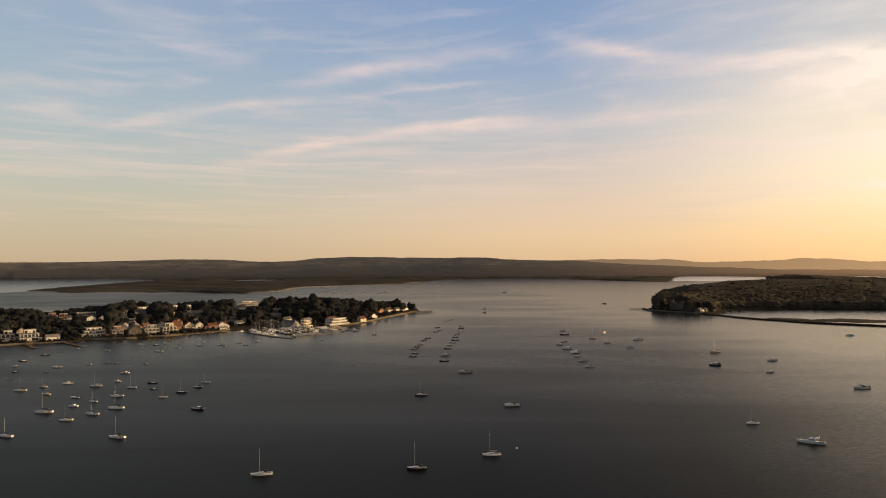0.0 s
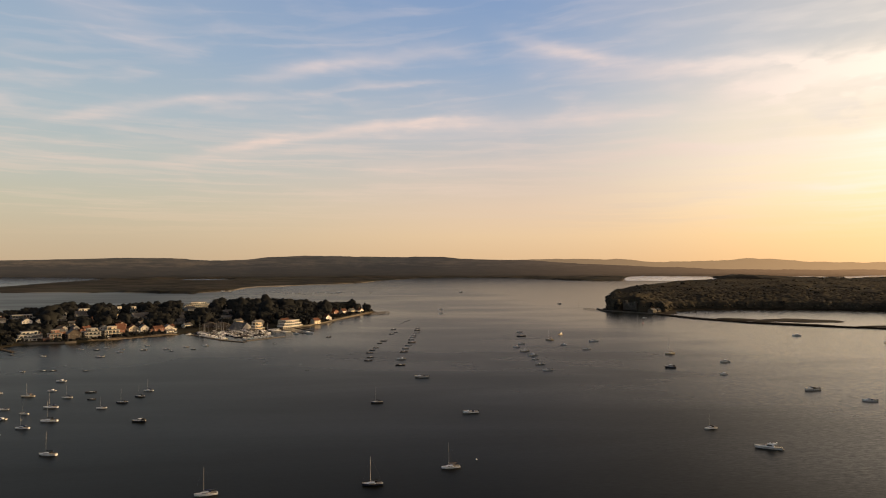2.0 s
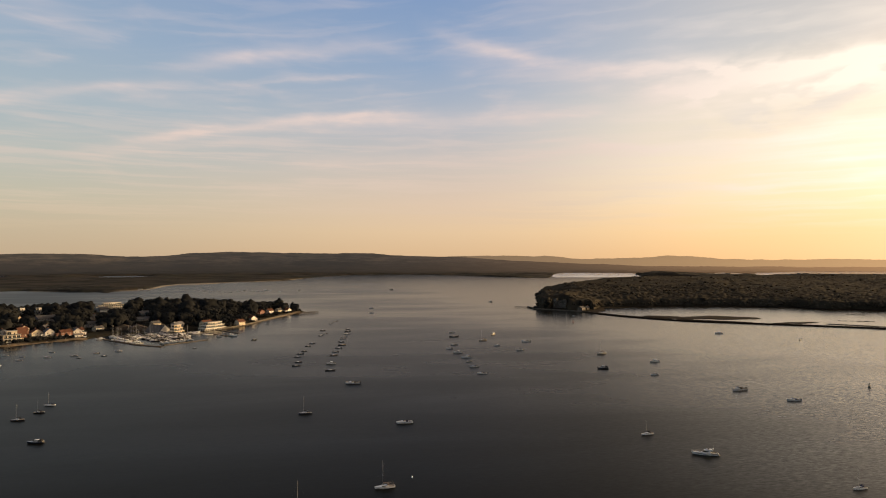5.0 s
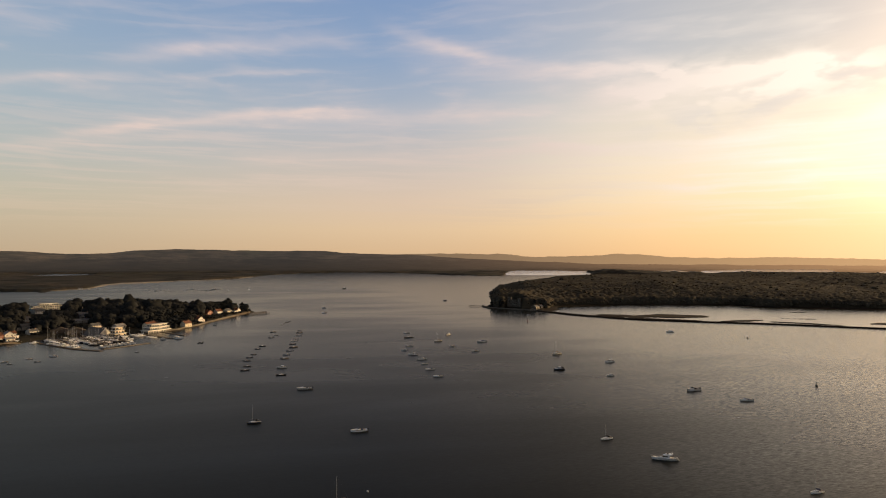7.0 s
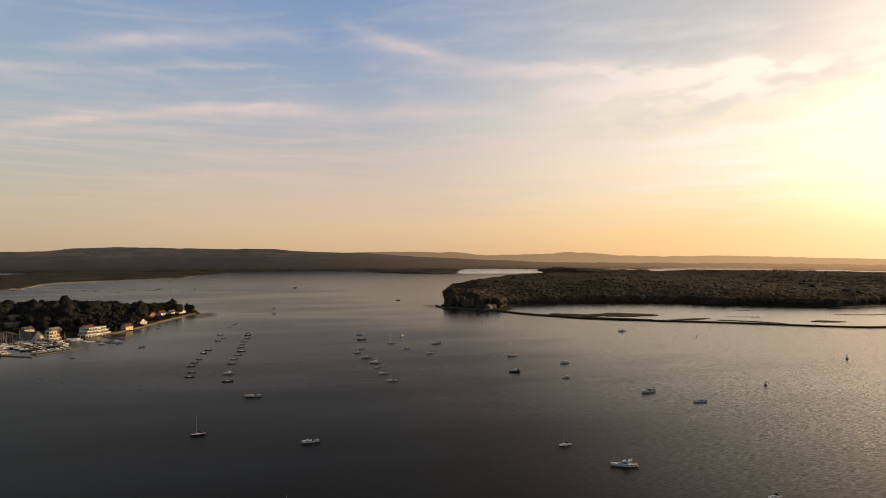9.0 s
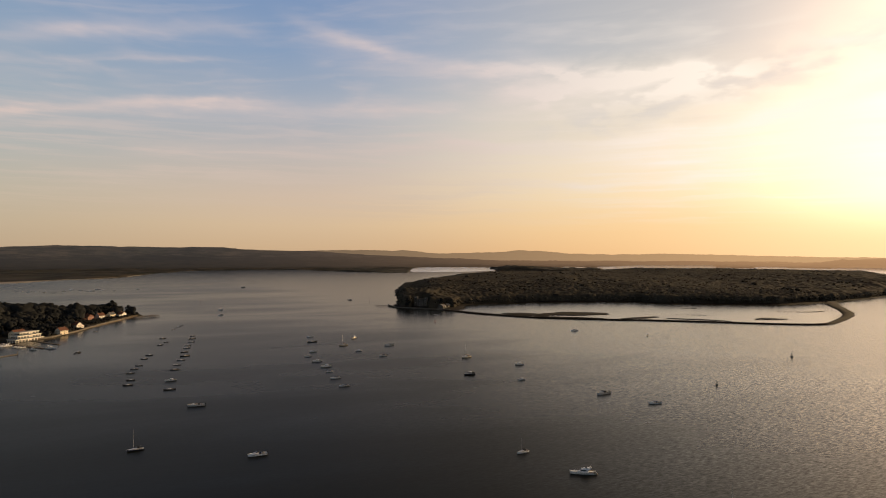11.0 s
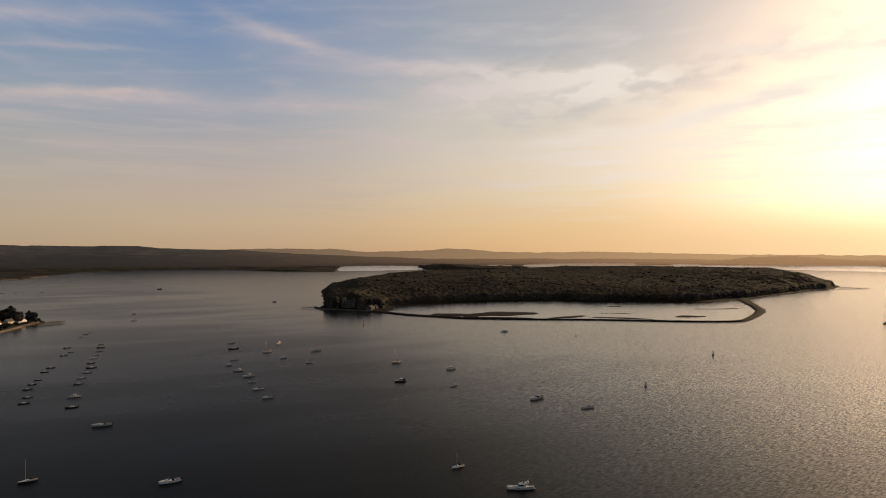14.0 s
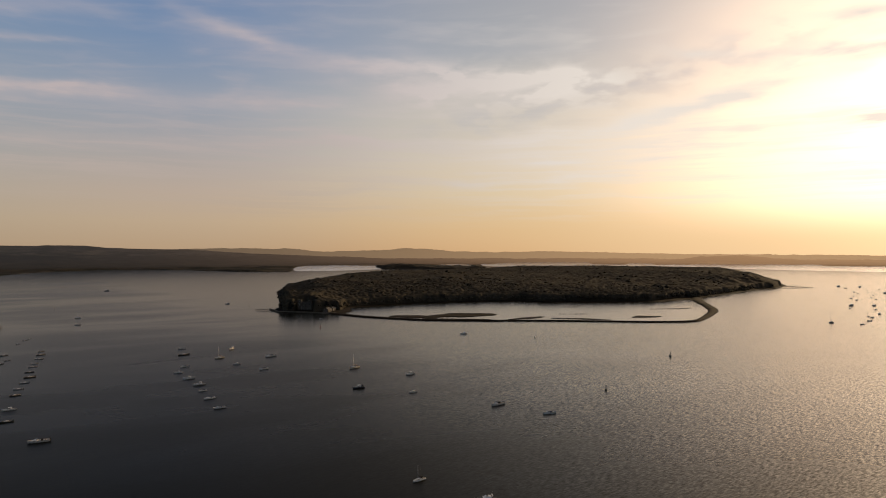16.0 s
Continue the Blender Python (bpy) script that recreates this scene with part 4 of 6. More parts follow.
def motor_cruiser(hull_mat, top_mat, label, fly=False, hood=None):
    """A ten metre cabin motor boat."""
    top = root("motor_cruiser", label, "motor boat", "boats in the harbour")
    keep = {}
    hull = piece("hull", top, hull_mat, lambda b: keep.update(e=hull_shape(b, 10, 3.3, 1.15, 0.4, 0.45, 0.94, 0.8)))
    piece("rubbing_strake", hull, DARK, lambda b: beam(b, (-2.6, -1.62, 1.05), (4.95, -1.62, 1.02), 0.09))
    piece("rubbing_strake", hull, DARK, lambda b: beam(b, (-2.6, 1.62, 1.05), (4.95, 1.62, 1.02), 0.09))
    piece("deck", top, GEL_WHITE, lambda b: deck_shape(b, keep["e"]))
    piece("foredeck", top, GEL_WHITE, lambda b: trunk_shape(b, -3.6, -0.6, 0.5, 1.15, 1.2, 1.75, 1.6, 0.0, 0.3))
    house = piece("wheelhouse", top, top_mat, lambda b: trunk_shape(b, -1.1, 2.0, 1.2, 1.3, 1.15, 2.75, 1.0, 0.1, 0.18))
    piece("windscreen", house, GLASS, lambda b: trunk_shape(b, -0.98, 1.2, 1.15, 1.24, 1.85, 2.45, 0.45, 0.0, 0.05))
    piece("roof", house, GEL_WHITE, lambda b: trunk_shape(b, -0.35, 2.5, 1.1, 1.2, 2.72, 2.86, 0.1, 0.1, 0.08))
    piece("bench", top, TEAK, lambda b: box(b, 2.1, 4.6, -1.4, -1.15, 1.1, 1.45))
    piece("bench", top, TEAK, lambda b: box(b, 2.1, 4.6, 1.15, 1.4, 1.1, 1.45))
    piece("transom_seat", top, TEAK, lambda b: box(b, 4.5, 4.75, -1.4, 1.4, 1.1, 1.45))
    piece("bow_rail", top, ALLOY, lambda b: (rod(b, (-4.9, 0, 2.25), (-1.5, -1.3, 1.95), 0.035), rod(b, (-4.9, 0, 2.25), (-1.5, 1.3, 1.95), 0.035),
                                            rod(b, (-4.8, 0, 1.5), (-4.9, 0, 2.25), 0.035), rod(b, (-3.0, -0.8, 1.45), (-3.0, -0.78, 2.1), 0.035), rod(b, (-3.0, 0.8, 1.45), (-3.0, 0.78, 2.1), 0.035)))
    piece("bathing_platform", top, TEAK, lambda b: box(b, 4.9, 5.5, -1.3, 1.3, 0.25, 0.35))
    if fly:
        piece("flybridge", top, GEL_WHITE, lambda b: trunk_shape(b, 0.1, 2.5, 1.05, 1.1, 2.86, 3.3, 0.7, -0.1, 0.05))
        piece("helm_seat", top, CANVAS_DARK, lambda b: box(b, 1.0, 1.5, -0.6, 0.6, 2.9, 3.5))
        piece("radar_arch", top, GEL_WHITE, lambda b: (beam(b, (2.5, -1.2, 2.8), (3.0, -1.1, 3.7), 0.3, 0.12), beam(b, (2.5, 1.2, 2.8), (3.0, 1.1, 3.7), 0.3, 0.12), beam(b, (3.0, -1.15, 3.7), (3.0, 1.15, 3.7), 0.35, 0.14)))
        piece("aerial", top, ALLOY, lambda b: rod(b, (3.0, 0.6, 3.7), (3.2, 0.6, 5.2), 0.03, 0.02, 5))
    else:
        piece("aerial", top, ALLOY, lambda b: rod(b, (1.8, 0.5, 2.8), (2.0, 0.5, 4.6), 0.03, 0.02, 5))
    if hood:
        piece("canopy", top, hood, lambda b: trunk_shape(b, 1.9, 4.6, 1.35, 1.35, 1.4, 2.75, 0.0, 0.7, 0.2), "weathered canvas canopy")
    return top


def day_boat(hull_mat, cover_mat, label):
    """A low ten-unit open launch with a small cuddy and an outboard motor."""
    top = root("day_boat", label, "launch", "boats in the harbour")
    keep = {}
    hull = piece("hull", top, hull_mat, lambda b: keep.update(e=hull_shape(b, 10, 3.5, 1.2, 0.4, 0.4, 0.92, 0.82)))
    piece("gunwale", hull, TEAK, lambda b: beam(b, (-2.4, -1.72, 1.28), (4.95, -1.62, 1.22), 0.16))
    piece("gunwale", hull, TEAK, lambda b: beam(b, (-2.4, 1.72, 1.28), (4.95, 1.62, 1.22), 0.16))
    piece("deck", top, hull_mat, lambda b: deck_shape(b, keep["e"], 0.25))
    piece("cuddy", top, GEL_WHITE, lambda b: trunk_shape(b, -3.3, -0.3, 0.6, 1.25, 1.0, 2.0, 1.4, 0.1, 0.25))
    piece("windscreen", top, GLASS, lambda b: trunk_shape(b, -0.9, -0.2, 1.0, 1.1, 1.95, 2.6, 0.5, 0.0, 0.1))
    piece("console", top, cover_mat, lambda b: trunk_shape(b, 1.0, 2.1, 0.6, 0.6, 0.95, 2.0, 0.3, 0.1, 0.1))
    piece("thwart", top, TEAK, lambda b: box(b, 2.9, 3.4, -1.5, 1.5, 0.95, 1.25))
    motor = piece("outboard_motor", top, DARK, lambda b: trunk_shape(b, 4.9, 5.6, 0.35, 0.3, 1.0, 2.1, 0.1, 0.1, 0.08))
    piece("motor_leg", motor, DARK, lambda b: box(b, 5.1, 5.4, -0.12, 0.12, -0.4, 1.0))
    return top


def open_boat(hull_mat, cover_mat, label):
    """A moored dinghy or workboat under a cover."""
    top = root("open_boat", label, "rowing boat", "boats in the harbour")
    keep = {}
    hull = piece("hull", top, hull_mat, lambda b: keep.update(e=hull_shape(b, 10, 3.3, 0.95, 0.4, 0.4, 0.85, 0.84)))
    piece("gunwale", hull, TEAK, lambda b: beam(b, (-2.4, -1.66, 1.05), (4.95, -1.5, 0.98), 0.2))
    piece("gunwale", hull, TEAK, lambda b: beam(b, (-2.4, 1.66, 1.05), (4.95, 1.5, 0.98), 0.2))
    piece("deck", top, GEL_GREY, lambda b: deck_shape(b, keep["e"], 0.5))
    piece("foredeck", top, hull_mat, lambda b: trunk_shape(b, -4.2, -1.8, 0.25, 1.2, 0.95, 1.3, 0.5, 0.3, 0.15))
    piece("cover", top, cover_mat, lambda b: trunk_shape(b, -1.4, 2.2, 1.4, 1.5, 0.9, 1.55, 1.0, 0.9, 0.6))
    piece("thwart", top, TEAK, lambda b: box(b, 3.0, 3.6, -1.45, 1.45, 0.75, 0.95))
    motor = piece("outboard_motor", top, DARK, lambda b: trunk_shape(b, 4.9, 5.6, 0.35, 0.3, 0.9, 1.9, 0.1, 0.1, 0.08))
    piece("motor_leg", motor, DARK, lambda b: box(b, 5.1, 5.5, -0.14, 0.14, -0.4, 1.1))
    return top


KINDS = {
    "yw": lambda: sailing_yacht(GEL_WHITE, CANVAS_BLUE, "white sailing yacht with blue covers on a mooring"),
    "yd": lambda: sailing_yacht(GEL_WHITE, CANVAS_DARK, "white sailing yacht with dark sprayhood on a mooring"),
    "yt": lambda: sailing_yacht(GEL_CREAM, CANVAS_TAN, "cream sailing yacht with tan covers on a mooring", 10.5),
    "ys": lambda: sailing_yacht(GEL_WHITE, CANVAS_DARK, "small white sailing boat with a tall thin mast", 9.5),
    "yk": lambda: sailing_yacht(GEL_NAVY, CANVAS_DARK, "dark navy sailing yacht with sails stowed", 13.0),
    "yr": lambda: sailing_yacht(GEL_WHITE, CANVAS_TAN, "white sailing yacht with reddish covers on a mooring", 12.5),
    "ym": lambda: sailing_yacht(GEL_WHITE, CANVAS_BLUE, "white yacht berthed at a marina pontoon", 12.0),
    "mc": lambda: motor_cruiser(GEL_WHITE, GEL_WHITE, "white cabin motor cruiser at rest on water"),
    "mk": lambda: motor_cruiser(GEL_NAVY, GEL_GREY, "dark-hulled motor boat with a canvas canopy", hood=CANVAS_DARK),
    "mf": lambda: motor_cruiser(GEL_WHITE, GEL_WHITE, "large white flybridge motor yacht on a mooring", fly=True),
    "mt": lambda: motor_cruiser(GEL_CREAM, GEL_CREAM, "sunlit cream motor cruiser on a mooring", fly=True),
    "md": lambda: day_boat(GEL_WHITE, CANVAS_BLUE, "white open motor launch with outboard engine"),
    "mo": lambda: day_boat(GEL_GREY, CANVAS_DARK, "grey open fishing launch with dark console"),
    "ok": lambda: open_boat(GEL_BLACK, GEL_GREY, "dark-hulled open boat under a pale grey cover"),
    "od": lambda: open_boat(GEL_NAVY, CANVAS_BLUE, "dark blue dinghy drawn up on the sand beach"),
    "ow": lambda: open_boat(GEL_WHITE, CANVAS_TAN, "white dinghy drawn up on the sand beach"),
    "ol": lambda: open_boat(GEL_GREY, GEL_WHITE, "pale grey open boat with light cover"),
}
FIRST = {}


def moor(kind, x, y, length, heading=None, z=0.0):
    """One boat; heading 0 has its bow towards -x, as the tide sets most of them."""
    turn = rng.gauss(4, 9) if heading is None else heading
    s = length / 10
    m = pose(x, y, z, 0, 0, turn) @ Matrix.Diagonal((s, s * (0.84 if kind == "mf" else 1.0), s * (0.68 if kind == "mf" else 0.8 if kind[0] in "mo" else 0.92), 1))
    if kind not in FIRST:
        FIRST[kind] = KINDS[kind]()
        FIRST[kind].matrix_basis = m
        return FIRST[kind]
    src = FIRST[kind]
    keep = src.matrix_basis.copy()
    src.matrix_basis = Matrix.Identity(4)
    ob = copy_thing(src, m)
    src.matrix_basis = keep
    return ob


# x, y, length in metres, kind
NEAR_MOORINGS = [
    (-226, 338, 8.0, "yw"), (-240, 393, 10.6, "yw"), (-215, 373, 7.3, "yd"), (-208, 388, 7.9, "yw"),
    (-167, 335, 9.1, "yd"), (-202, 404, 9.6, "yd"), (-220, 441, 8.7, "yw"), (-299, 462, 8.3, "yw"),
    (-291, 475, 6.9, "yt"), (-272, 448, 6.0, "yt"), (-254, 478, 8.6, "yt"), (-225, 472, 6.9, "yw"),
    (-187, 437, 6.3, "yw"), (-181, 453, 7.4, "yk"), (-177, 472, 6.7, "yk"), (-179, 493, 7.0, "yw"),
]
LAUNCHES = [
    (-281, 489, 7.0, "mc"), (-246, 437, 6.2, "md"), (-232, 410, 6.3, "mc"), (-227, 424, 6.0, "yw"),
    (-261, 536, 7.4, "mc"), (-248, 497, 5.9, "mc"), (-150, 400, 8.0, "mk"), (-218, 490, 7.6, "ok"),
    (-206, 465, 5.4, "ok"), (-338, 508, 5.9, "md"), (-376, 574, 6.0, "mc"), (-356, 543, 5.7, "ok"),
    (-390, 605, 8.9, "ok"), (-393, 644, 8.6, "ok"), (-329, 541, 5.0, "ok"), (-336, 568, 8.1, "md"),
    (-388, 693, 5.6, "ok"), (-317, 585, 4.7, "md"),
]
SHORE_BOATS = [
    (-350, 680, 6.1, "md"), (-302, 589, 5.3, "ok"), (-294, 589, 5.2, "ok"), (-266, 586, 5.1, "ok"),
    (-338, 730, 7.1, "md"), (-319, 725, 7.0, "ok"), (-292, 672, 8.4, "md"), (-287, 705, 6.0, "md"),
    (-295, 730, 4.8, "md"), (-315, 741, 6.4, "md"), (-269, 721, 6.8, "md"), (-279, 758, 5.7, "md"),
    (-247, 726, 6.7, "md"), (-237, 711, 4.6, "ok"), (-232, 743, 6.2, "md"), (-218, 722, 5.3, "ok"),
    (-214, 754, 6.9, "mc"), (-141, 767, 4.1, "ok"), (-86, 825, 5.8, "ok"), (-88, 1027, 5.4, "ok"),
]
CENTRE = [
    (-14, 441, 8.3, "yk"), (-11, 282, 8.8, "yk"), (-76, 275, 9.1, "yw"), (23, 302, 8.8, "yr"),
    (44, 408, 9.9, "md"), (19, 535, 11.4, "mo"), (182, 321, 12.6, "mf"), (172, 360, 7.8, "ys"),
    (298, 461, 12.5, "mo"), (275, 652, 12.5, "yt"), (239, 568, 10.3, "mk"), (303, 595, 10.0, "mc"),
]
ROW_A = [
    (-28, 628, 7.3, "ok"), (-27, 649, 6.5, "ok"), (-29, 682, 6.8, "ok"), (-27, 703, 6.4, "ok"),
    (-24, 722, 6.0, "ok"), (-21, 762, 6.4, "ok"), (-17, 784, 7.2, "ok"), (-8, 860, 6.5, "ok"),
    (-6, 921, 7.7, "ok"), (-2, 882, 5.2, "ok"), (6, 1014, 4.3, "ok"), (13, 1046, 5.3, "ok"),
    (18, 1063, 3.6, "ok"),
]
ROW_B = [
    (2, 598, 8.4, "ok"), (3, 635, 8.9, "mc"), (6, 687, 8.0, "ok"), (8, 713, 7.1, "ol"),
    (12, 740, 7.4, "ol"), (16, 766, 9.6, "ok"), (16, 794, 7.3, "ok"), (19, 825, 7.6, "ol"),
    (21, 846, 6.4, "ol"), (25, 875, 7.3, "ol"), (27, 906, 9.1, "ok"), (28, 932, 6.3, "ok"),
]
ROW_C = [
    (162, 868, 8.2, "md"), (155, 821, 11.9, "ok"), (141, 746, 8.2, "md"), (130, 717, 7.3, "mc"),
    (132, 683, 9.8, "mc"), (134, 652, 10.0, "mc"), (131, 626, 6.9, "md"), (129, 595, 9.1, "md"),
    (128, 561, 8.6, "md"), (182, 780, 10.7, "yt"), (209, 836, 9.4, "mt"), (187, 733, 7.0, "mc"),
    (230, 762, 12.0, "md"), (201, 693, 9.0, "md"),
]
EAST = [
    (268, 530, 6.8, "mc"), (312, 422, 9.5, "md"), (504, 800, 10.3, "mc"), (218, 266, 7.3, "yw"),
    (80, 1204, 9.1, "yw"), (-86, 834, 5.5, "ok"), (370, 1473, 9.0, "mk"), (205, 2106, 12.6, "mk"),
    (417, 1081, 7.8, "mo"), (560, 721, 6.1, "mt"),
]
FAR_EAST = [
    (2105, 1095, 16.0, "mk"), (2029, 1039, 9.7, "ok"), (2129, 1045, 16.0, "mk"), (1858, 937, 12.4, "ok"),
    (1697, 864, 9.7, "ok"), (1612, 831, 9.3, "ok"), (1795, 898, 8.6, "ok"), (1569, 799, 12.0, "ok"),
    (1967, 953, 9.3, "ok"), (1864, 906, 8.9, "ok"), (1401, 733, 16.0, "mk"), (1331, 703, 10.2, "ok"),
]
FAR_EAST_MORE = [
    (1760, 848, 8.3, "ok"), (1692, 823, 9.6, "ok"), (1624, 784, 7.7, "ok"), (1439, 708, 12.3, "mk"),
    (1348, 665, 10.2, "ok"), (1258, 621, 13.1, "mk"), (1200, 613, 8.0, "ok"), (1185, 601, 11.2, "ok"),
    (1125, 579, 10.7, "ok"), (1064, 562, 10.1, "ok"), (1049, 599, 12.2, "yk"), (2053, 960, 9.7, "ok"),
    (1877, 872, 15.9, "mk"),
]
BEHIND = [
    (-381, 2125, 7.6, "md"), (-339, 2041, 9.0, "md"), (-304, 2043, 7.2, "yt"), (-277, 2004, 8.8, "ok"),
    (-253, 2134, 9.4, "md"), (-194, 2050, 12.6, "md"), (-188, 2138, 13.1, "mc"), (-84, 2100, 7.4, "yt"),
    (87, 1314, 9.2, "yw"), (-366, 2092, 9.0, "ol"), (-348, 2112, 8.0, "ol"), (-326, 2078, 9.5, "ol"), (-262, 2066, 9.0, "ol"),
    (-226, 2098, 8.5, "ol"), (-208, 2062, 9.5, "ol"), (-171, 2104, 9.0, "ol"), (-141, 2076, 8.0, "ol"),
]

for fleet in (NEAR_MOORINGS, LAUNCHES, SHORE_BOATS, CENTRE, ROW_A, ROW_B, ROW_C, EAST, FAR_EAST, FAR_EAST_MORE, BEHIND):
    for x, y, length, kind in fleet:
        moor(kind, x, y, length, {"mf": -26, "mt": 43}.get(kind))


def mooring_buoy(x, y, r, material, label):
    top = root("mooring_buoy", label, "buoy", "buoys")
    top.matrix_basis = pose(x, y, 0)

    def ball(b):
        bmesh.ops.create_uvsphere(b, u_segments=16, v_segments=10, radius=r, matrix=Matrix.Translation((0, 0, r * 0.35)))
    piece("float", top, material, ball)
    piece("ring", top, ALLOY, lambda b: rod(b, (0, 0, r * 1.3), (0, 0, r * 1.6), r * 0.12))


def channel_mark(x, y, s, material, label):
    """A can-shaped channel buoy with a lattice top."""
    top = root("channel_buoy", label, "buoy", "buoys")
    top.matrix_basis = pose(x, y, 0)
    piece("float", top, material, lambda b: (rod(b, (0, 0, -0.4 * s), (0, 0, 0.7 * s), 0.9 * s, 0.8 * s, 14), rod(b, (0, 0, 0.7 * s), (0, 0, 1.0 * s), 0.8 * s, 0.3 * s, 14)))
    tower = piece("tower", top, material, lambda b: [rod(b, (0.5 * s * i, 0.5 * s * j, 0.8 * s), (0.22 * s * i, 0.22 * s * j, 2.4 * s), 0.07 * s) for i in (-1, 1) for j in (-1, 1)])
    piece("topmark", tower, material, lambda b: rod(b, (0, 0, 2.35 * s), (0, 0, 3.0 * s), 0.36 * s, 0.36 * s, 12))


def beacon(x, y, h, label):
    top = root("beacon_post", label, "beacon", "buoys")
    top.matrix_basis = pose(x, y, -1)
    piece("pile", top, TIMBER, lambda b: rod(b, (0, 0, 0), (0, 0, h + 1), 0.28, 0.2))
    piece("topmark", top, BUOY_RED, lambda b: box(b, -0.5, 0.5, -0.5, 0.5, h + 0.6, h + 1.6))


mooring_buoy(36, 313, 0.45, GEL_WHITE, "small pale mooring ball floating alone")
mooring_buoy(175, 1029, 0.7, BUOY_DARK, "small dark mooring ball floating alone")
channel_mark(401, 453, 1.15, BUOY_DARK, "slim dark channel buoy with lattice tower")
channel_mark(581, 531, 1.5, BUOY_DARK, "broad dark channel buoy near the lagoon")
channel_mark(373, 975, 1.2, BUOY_RED, "dark red channel buoy near the quay")
channel_mark(201, 2075, 1.4, BUOY_DARK, "distant dark channel buoy")
beacon(400, 1420, 5, "timber beacon post off the wooded point")
beacon(60, 1500, 5, "timber beacon post in the entrance channel")

# ---------------------------------------------------------------- houses
PANES = {}
CLEAR = []      # places that trees keep away from: x, y, radius
SIGHT = []      # lines that keep trees below the camera's and the sun's view: from a house, along a way, rising, with a half width and a reach


def ground_at(x, y):
    return float(peninsula_height(np.array([x], float), np.array([y], float))[0])


def wall_with_openings(bm, o, right, up, out, w, h, holes, deep=0.25):
    """One wall face with its openings sunk in; holes as (x0, x1, z0, z1)."""
    xs = sorted({0, w, *[v for q in holes for v in q[:2]]})
    zs = sorted({0, h, *[v for q in holes for v in q[2:]]})

    def at(x, z, d=0.0):
        return bm.verts.new(o + right * x + up * z - out * d)
    for x0, x1 in zip(xs, xs[1:]):
        for z0, z1 in zip(zs, zs[1:]):
            cx, cz = (x0 + x1) / 2, (z0 + z1) / 2
            if any(q[0] < cx < q[1] and q[2] < cz < q[3] for q in holes):
                a = [at(x, z) for x, z in ((x0, z0), (x1, z0), (x1, z1), (x0, z1))]
                b = [at(x, z, deep) for x, z in ((x0, z0), (x1, z0), (x1, z1), (x0, z1))]
                bm.faces.new(b)
                for i in range(4):
                    j = (i + 1) % 4
                    bm.faces.new((a[i], a[j], b[j], b[i]))
            else:
                bm.faces.new([at(x, z) for x, z in ((x0, z0), (x1, z0), (x1, z1), (x0, z1))])


def pane_meshes(w, h):
    key = (round(w, 1), round(h, 1))
    if key not in PANES:
        w, h = key
        f = bmesh.new()
        for a in ((0, 0.08, 0, h), (w - 0.08, w, 0, h), (0.08, w - 0.08, 0, 0.08), (0.08, w - 0.08, h - 0.08, h), (w / 2 - 0.04, w / 2 + 0.04, 0.08, h - 0.08)):
            box(f, a[0], a[1], -0.10, -0.02, a[2], a[3])
        g = bmesh.new()
        box(g, 0.05, w - 0.05, -0.06, -0.04, 0.05, h - 0.05)
        out = []
        for n, b, m in (("window", f, WHITE), ("pane", g, GLASS)):
            me = bpy.data.meshes.new(n)
            b.to_mesh(me)
            b.free()
            me.materials.append(m)
            out.append(me)
        PANES[key] = out
    return PANES[key]


def block(top, w, d, h, z0, wall_mat, floors, share_glass=0.5, cx=0.0, cy=0.0, name="wall", sides=(0, 1, 3)):
    """One storeyed block of a house with sunk windows; front towards local -y."""
    bm = bmesh.new()
    x0, y0 = cx - w / 2, cy - d / 2
    corners = [((x0, y0), (1, 0), w), ((x0 + w, y0), (0, 1), d), ((x0 + w, y0 + d), (-1, 0), w), ((x0, y0 + d), (0, -1), d)]
    fh = h / floors
    jobs = []
    for i, ((ox, oy), (rx, ry), ln) in enumerate(corners):
        o, right, out = Vector((ox, oy, z0)), Vector((rx, ry, 0)), Vector((ry, -rx, 0))
        holes = []
        if i in sides:
            n = max(1, int(ln // 3.6))
            ww = round(ln / n * 0.76, 1) if share_glass > 0.6 else round(min(ln / n * share_glass + 0.3, 1.6), 1)
            for f in range(floors):
                for k in range(n):
                    c = ln * (k + 0.5) / n
                    zb = f * fh + (0.35 if share_glass > 0.6 else 0.9)
                    wh = round(fh - (1.0 if share_glass > 0.6 else 1.6), 1)
                    if i == 0 and f == 0 and k == n // 2:
                        zb, wh = 0.08, 2.1
                        holes.append((c - 0.55, c + 0.55, zb, zb + wh))
                        jobs.append(("door", o + right * (c - 0.55) + Vector((0, 0, zb)) - out * 0.1, right, 1.1, wh))
                        continue
                    holes.append((c - ww / 2, c + ww / 2, zb, zb + wh))
                    jobs.append(("window", o + right * (c - ww / 2) + Vector((0, 0, zb)) - out * 0.1, right, ww, wh))
        wall_with_openings(bm, o, right, Vector((0, 0, 1)), out, ln, h, holes)
    bm.faces.new([bm.verts.new((x, y, z0 + h)) for x, y in ((x0, y0), (x0 + w, y0), (x0 + w, y0 + d), (x0, y0 + d))])
    part(name, bm, wall_mat, top)
    for kind, at, right, ww, wh in jobs:
        m = Matrix.Translation(at) @ Matrix.Rotation(math.atan2(right.y, right.x), 4, "Z")
        if kind == "door":
            b = bmesh.new()
            box(b, 0.02, ww - 0.02, -0.05, 0.05, 0, wh)
            part("door", b, BOARD, top, "dark panelled door").matrix_basis = m
        else:
            fm, gm = pane_meshes(ww, wh)
            share("pane", gm, share("window", fm, top, m), Matrix.Identity(4))


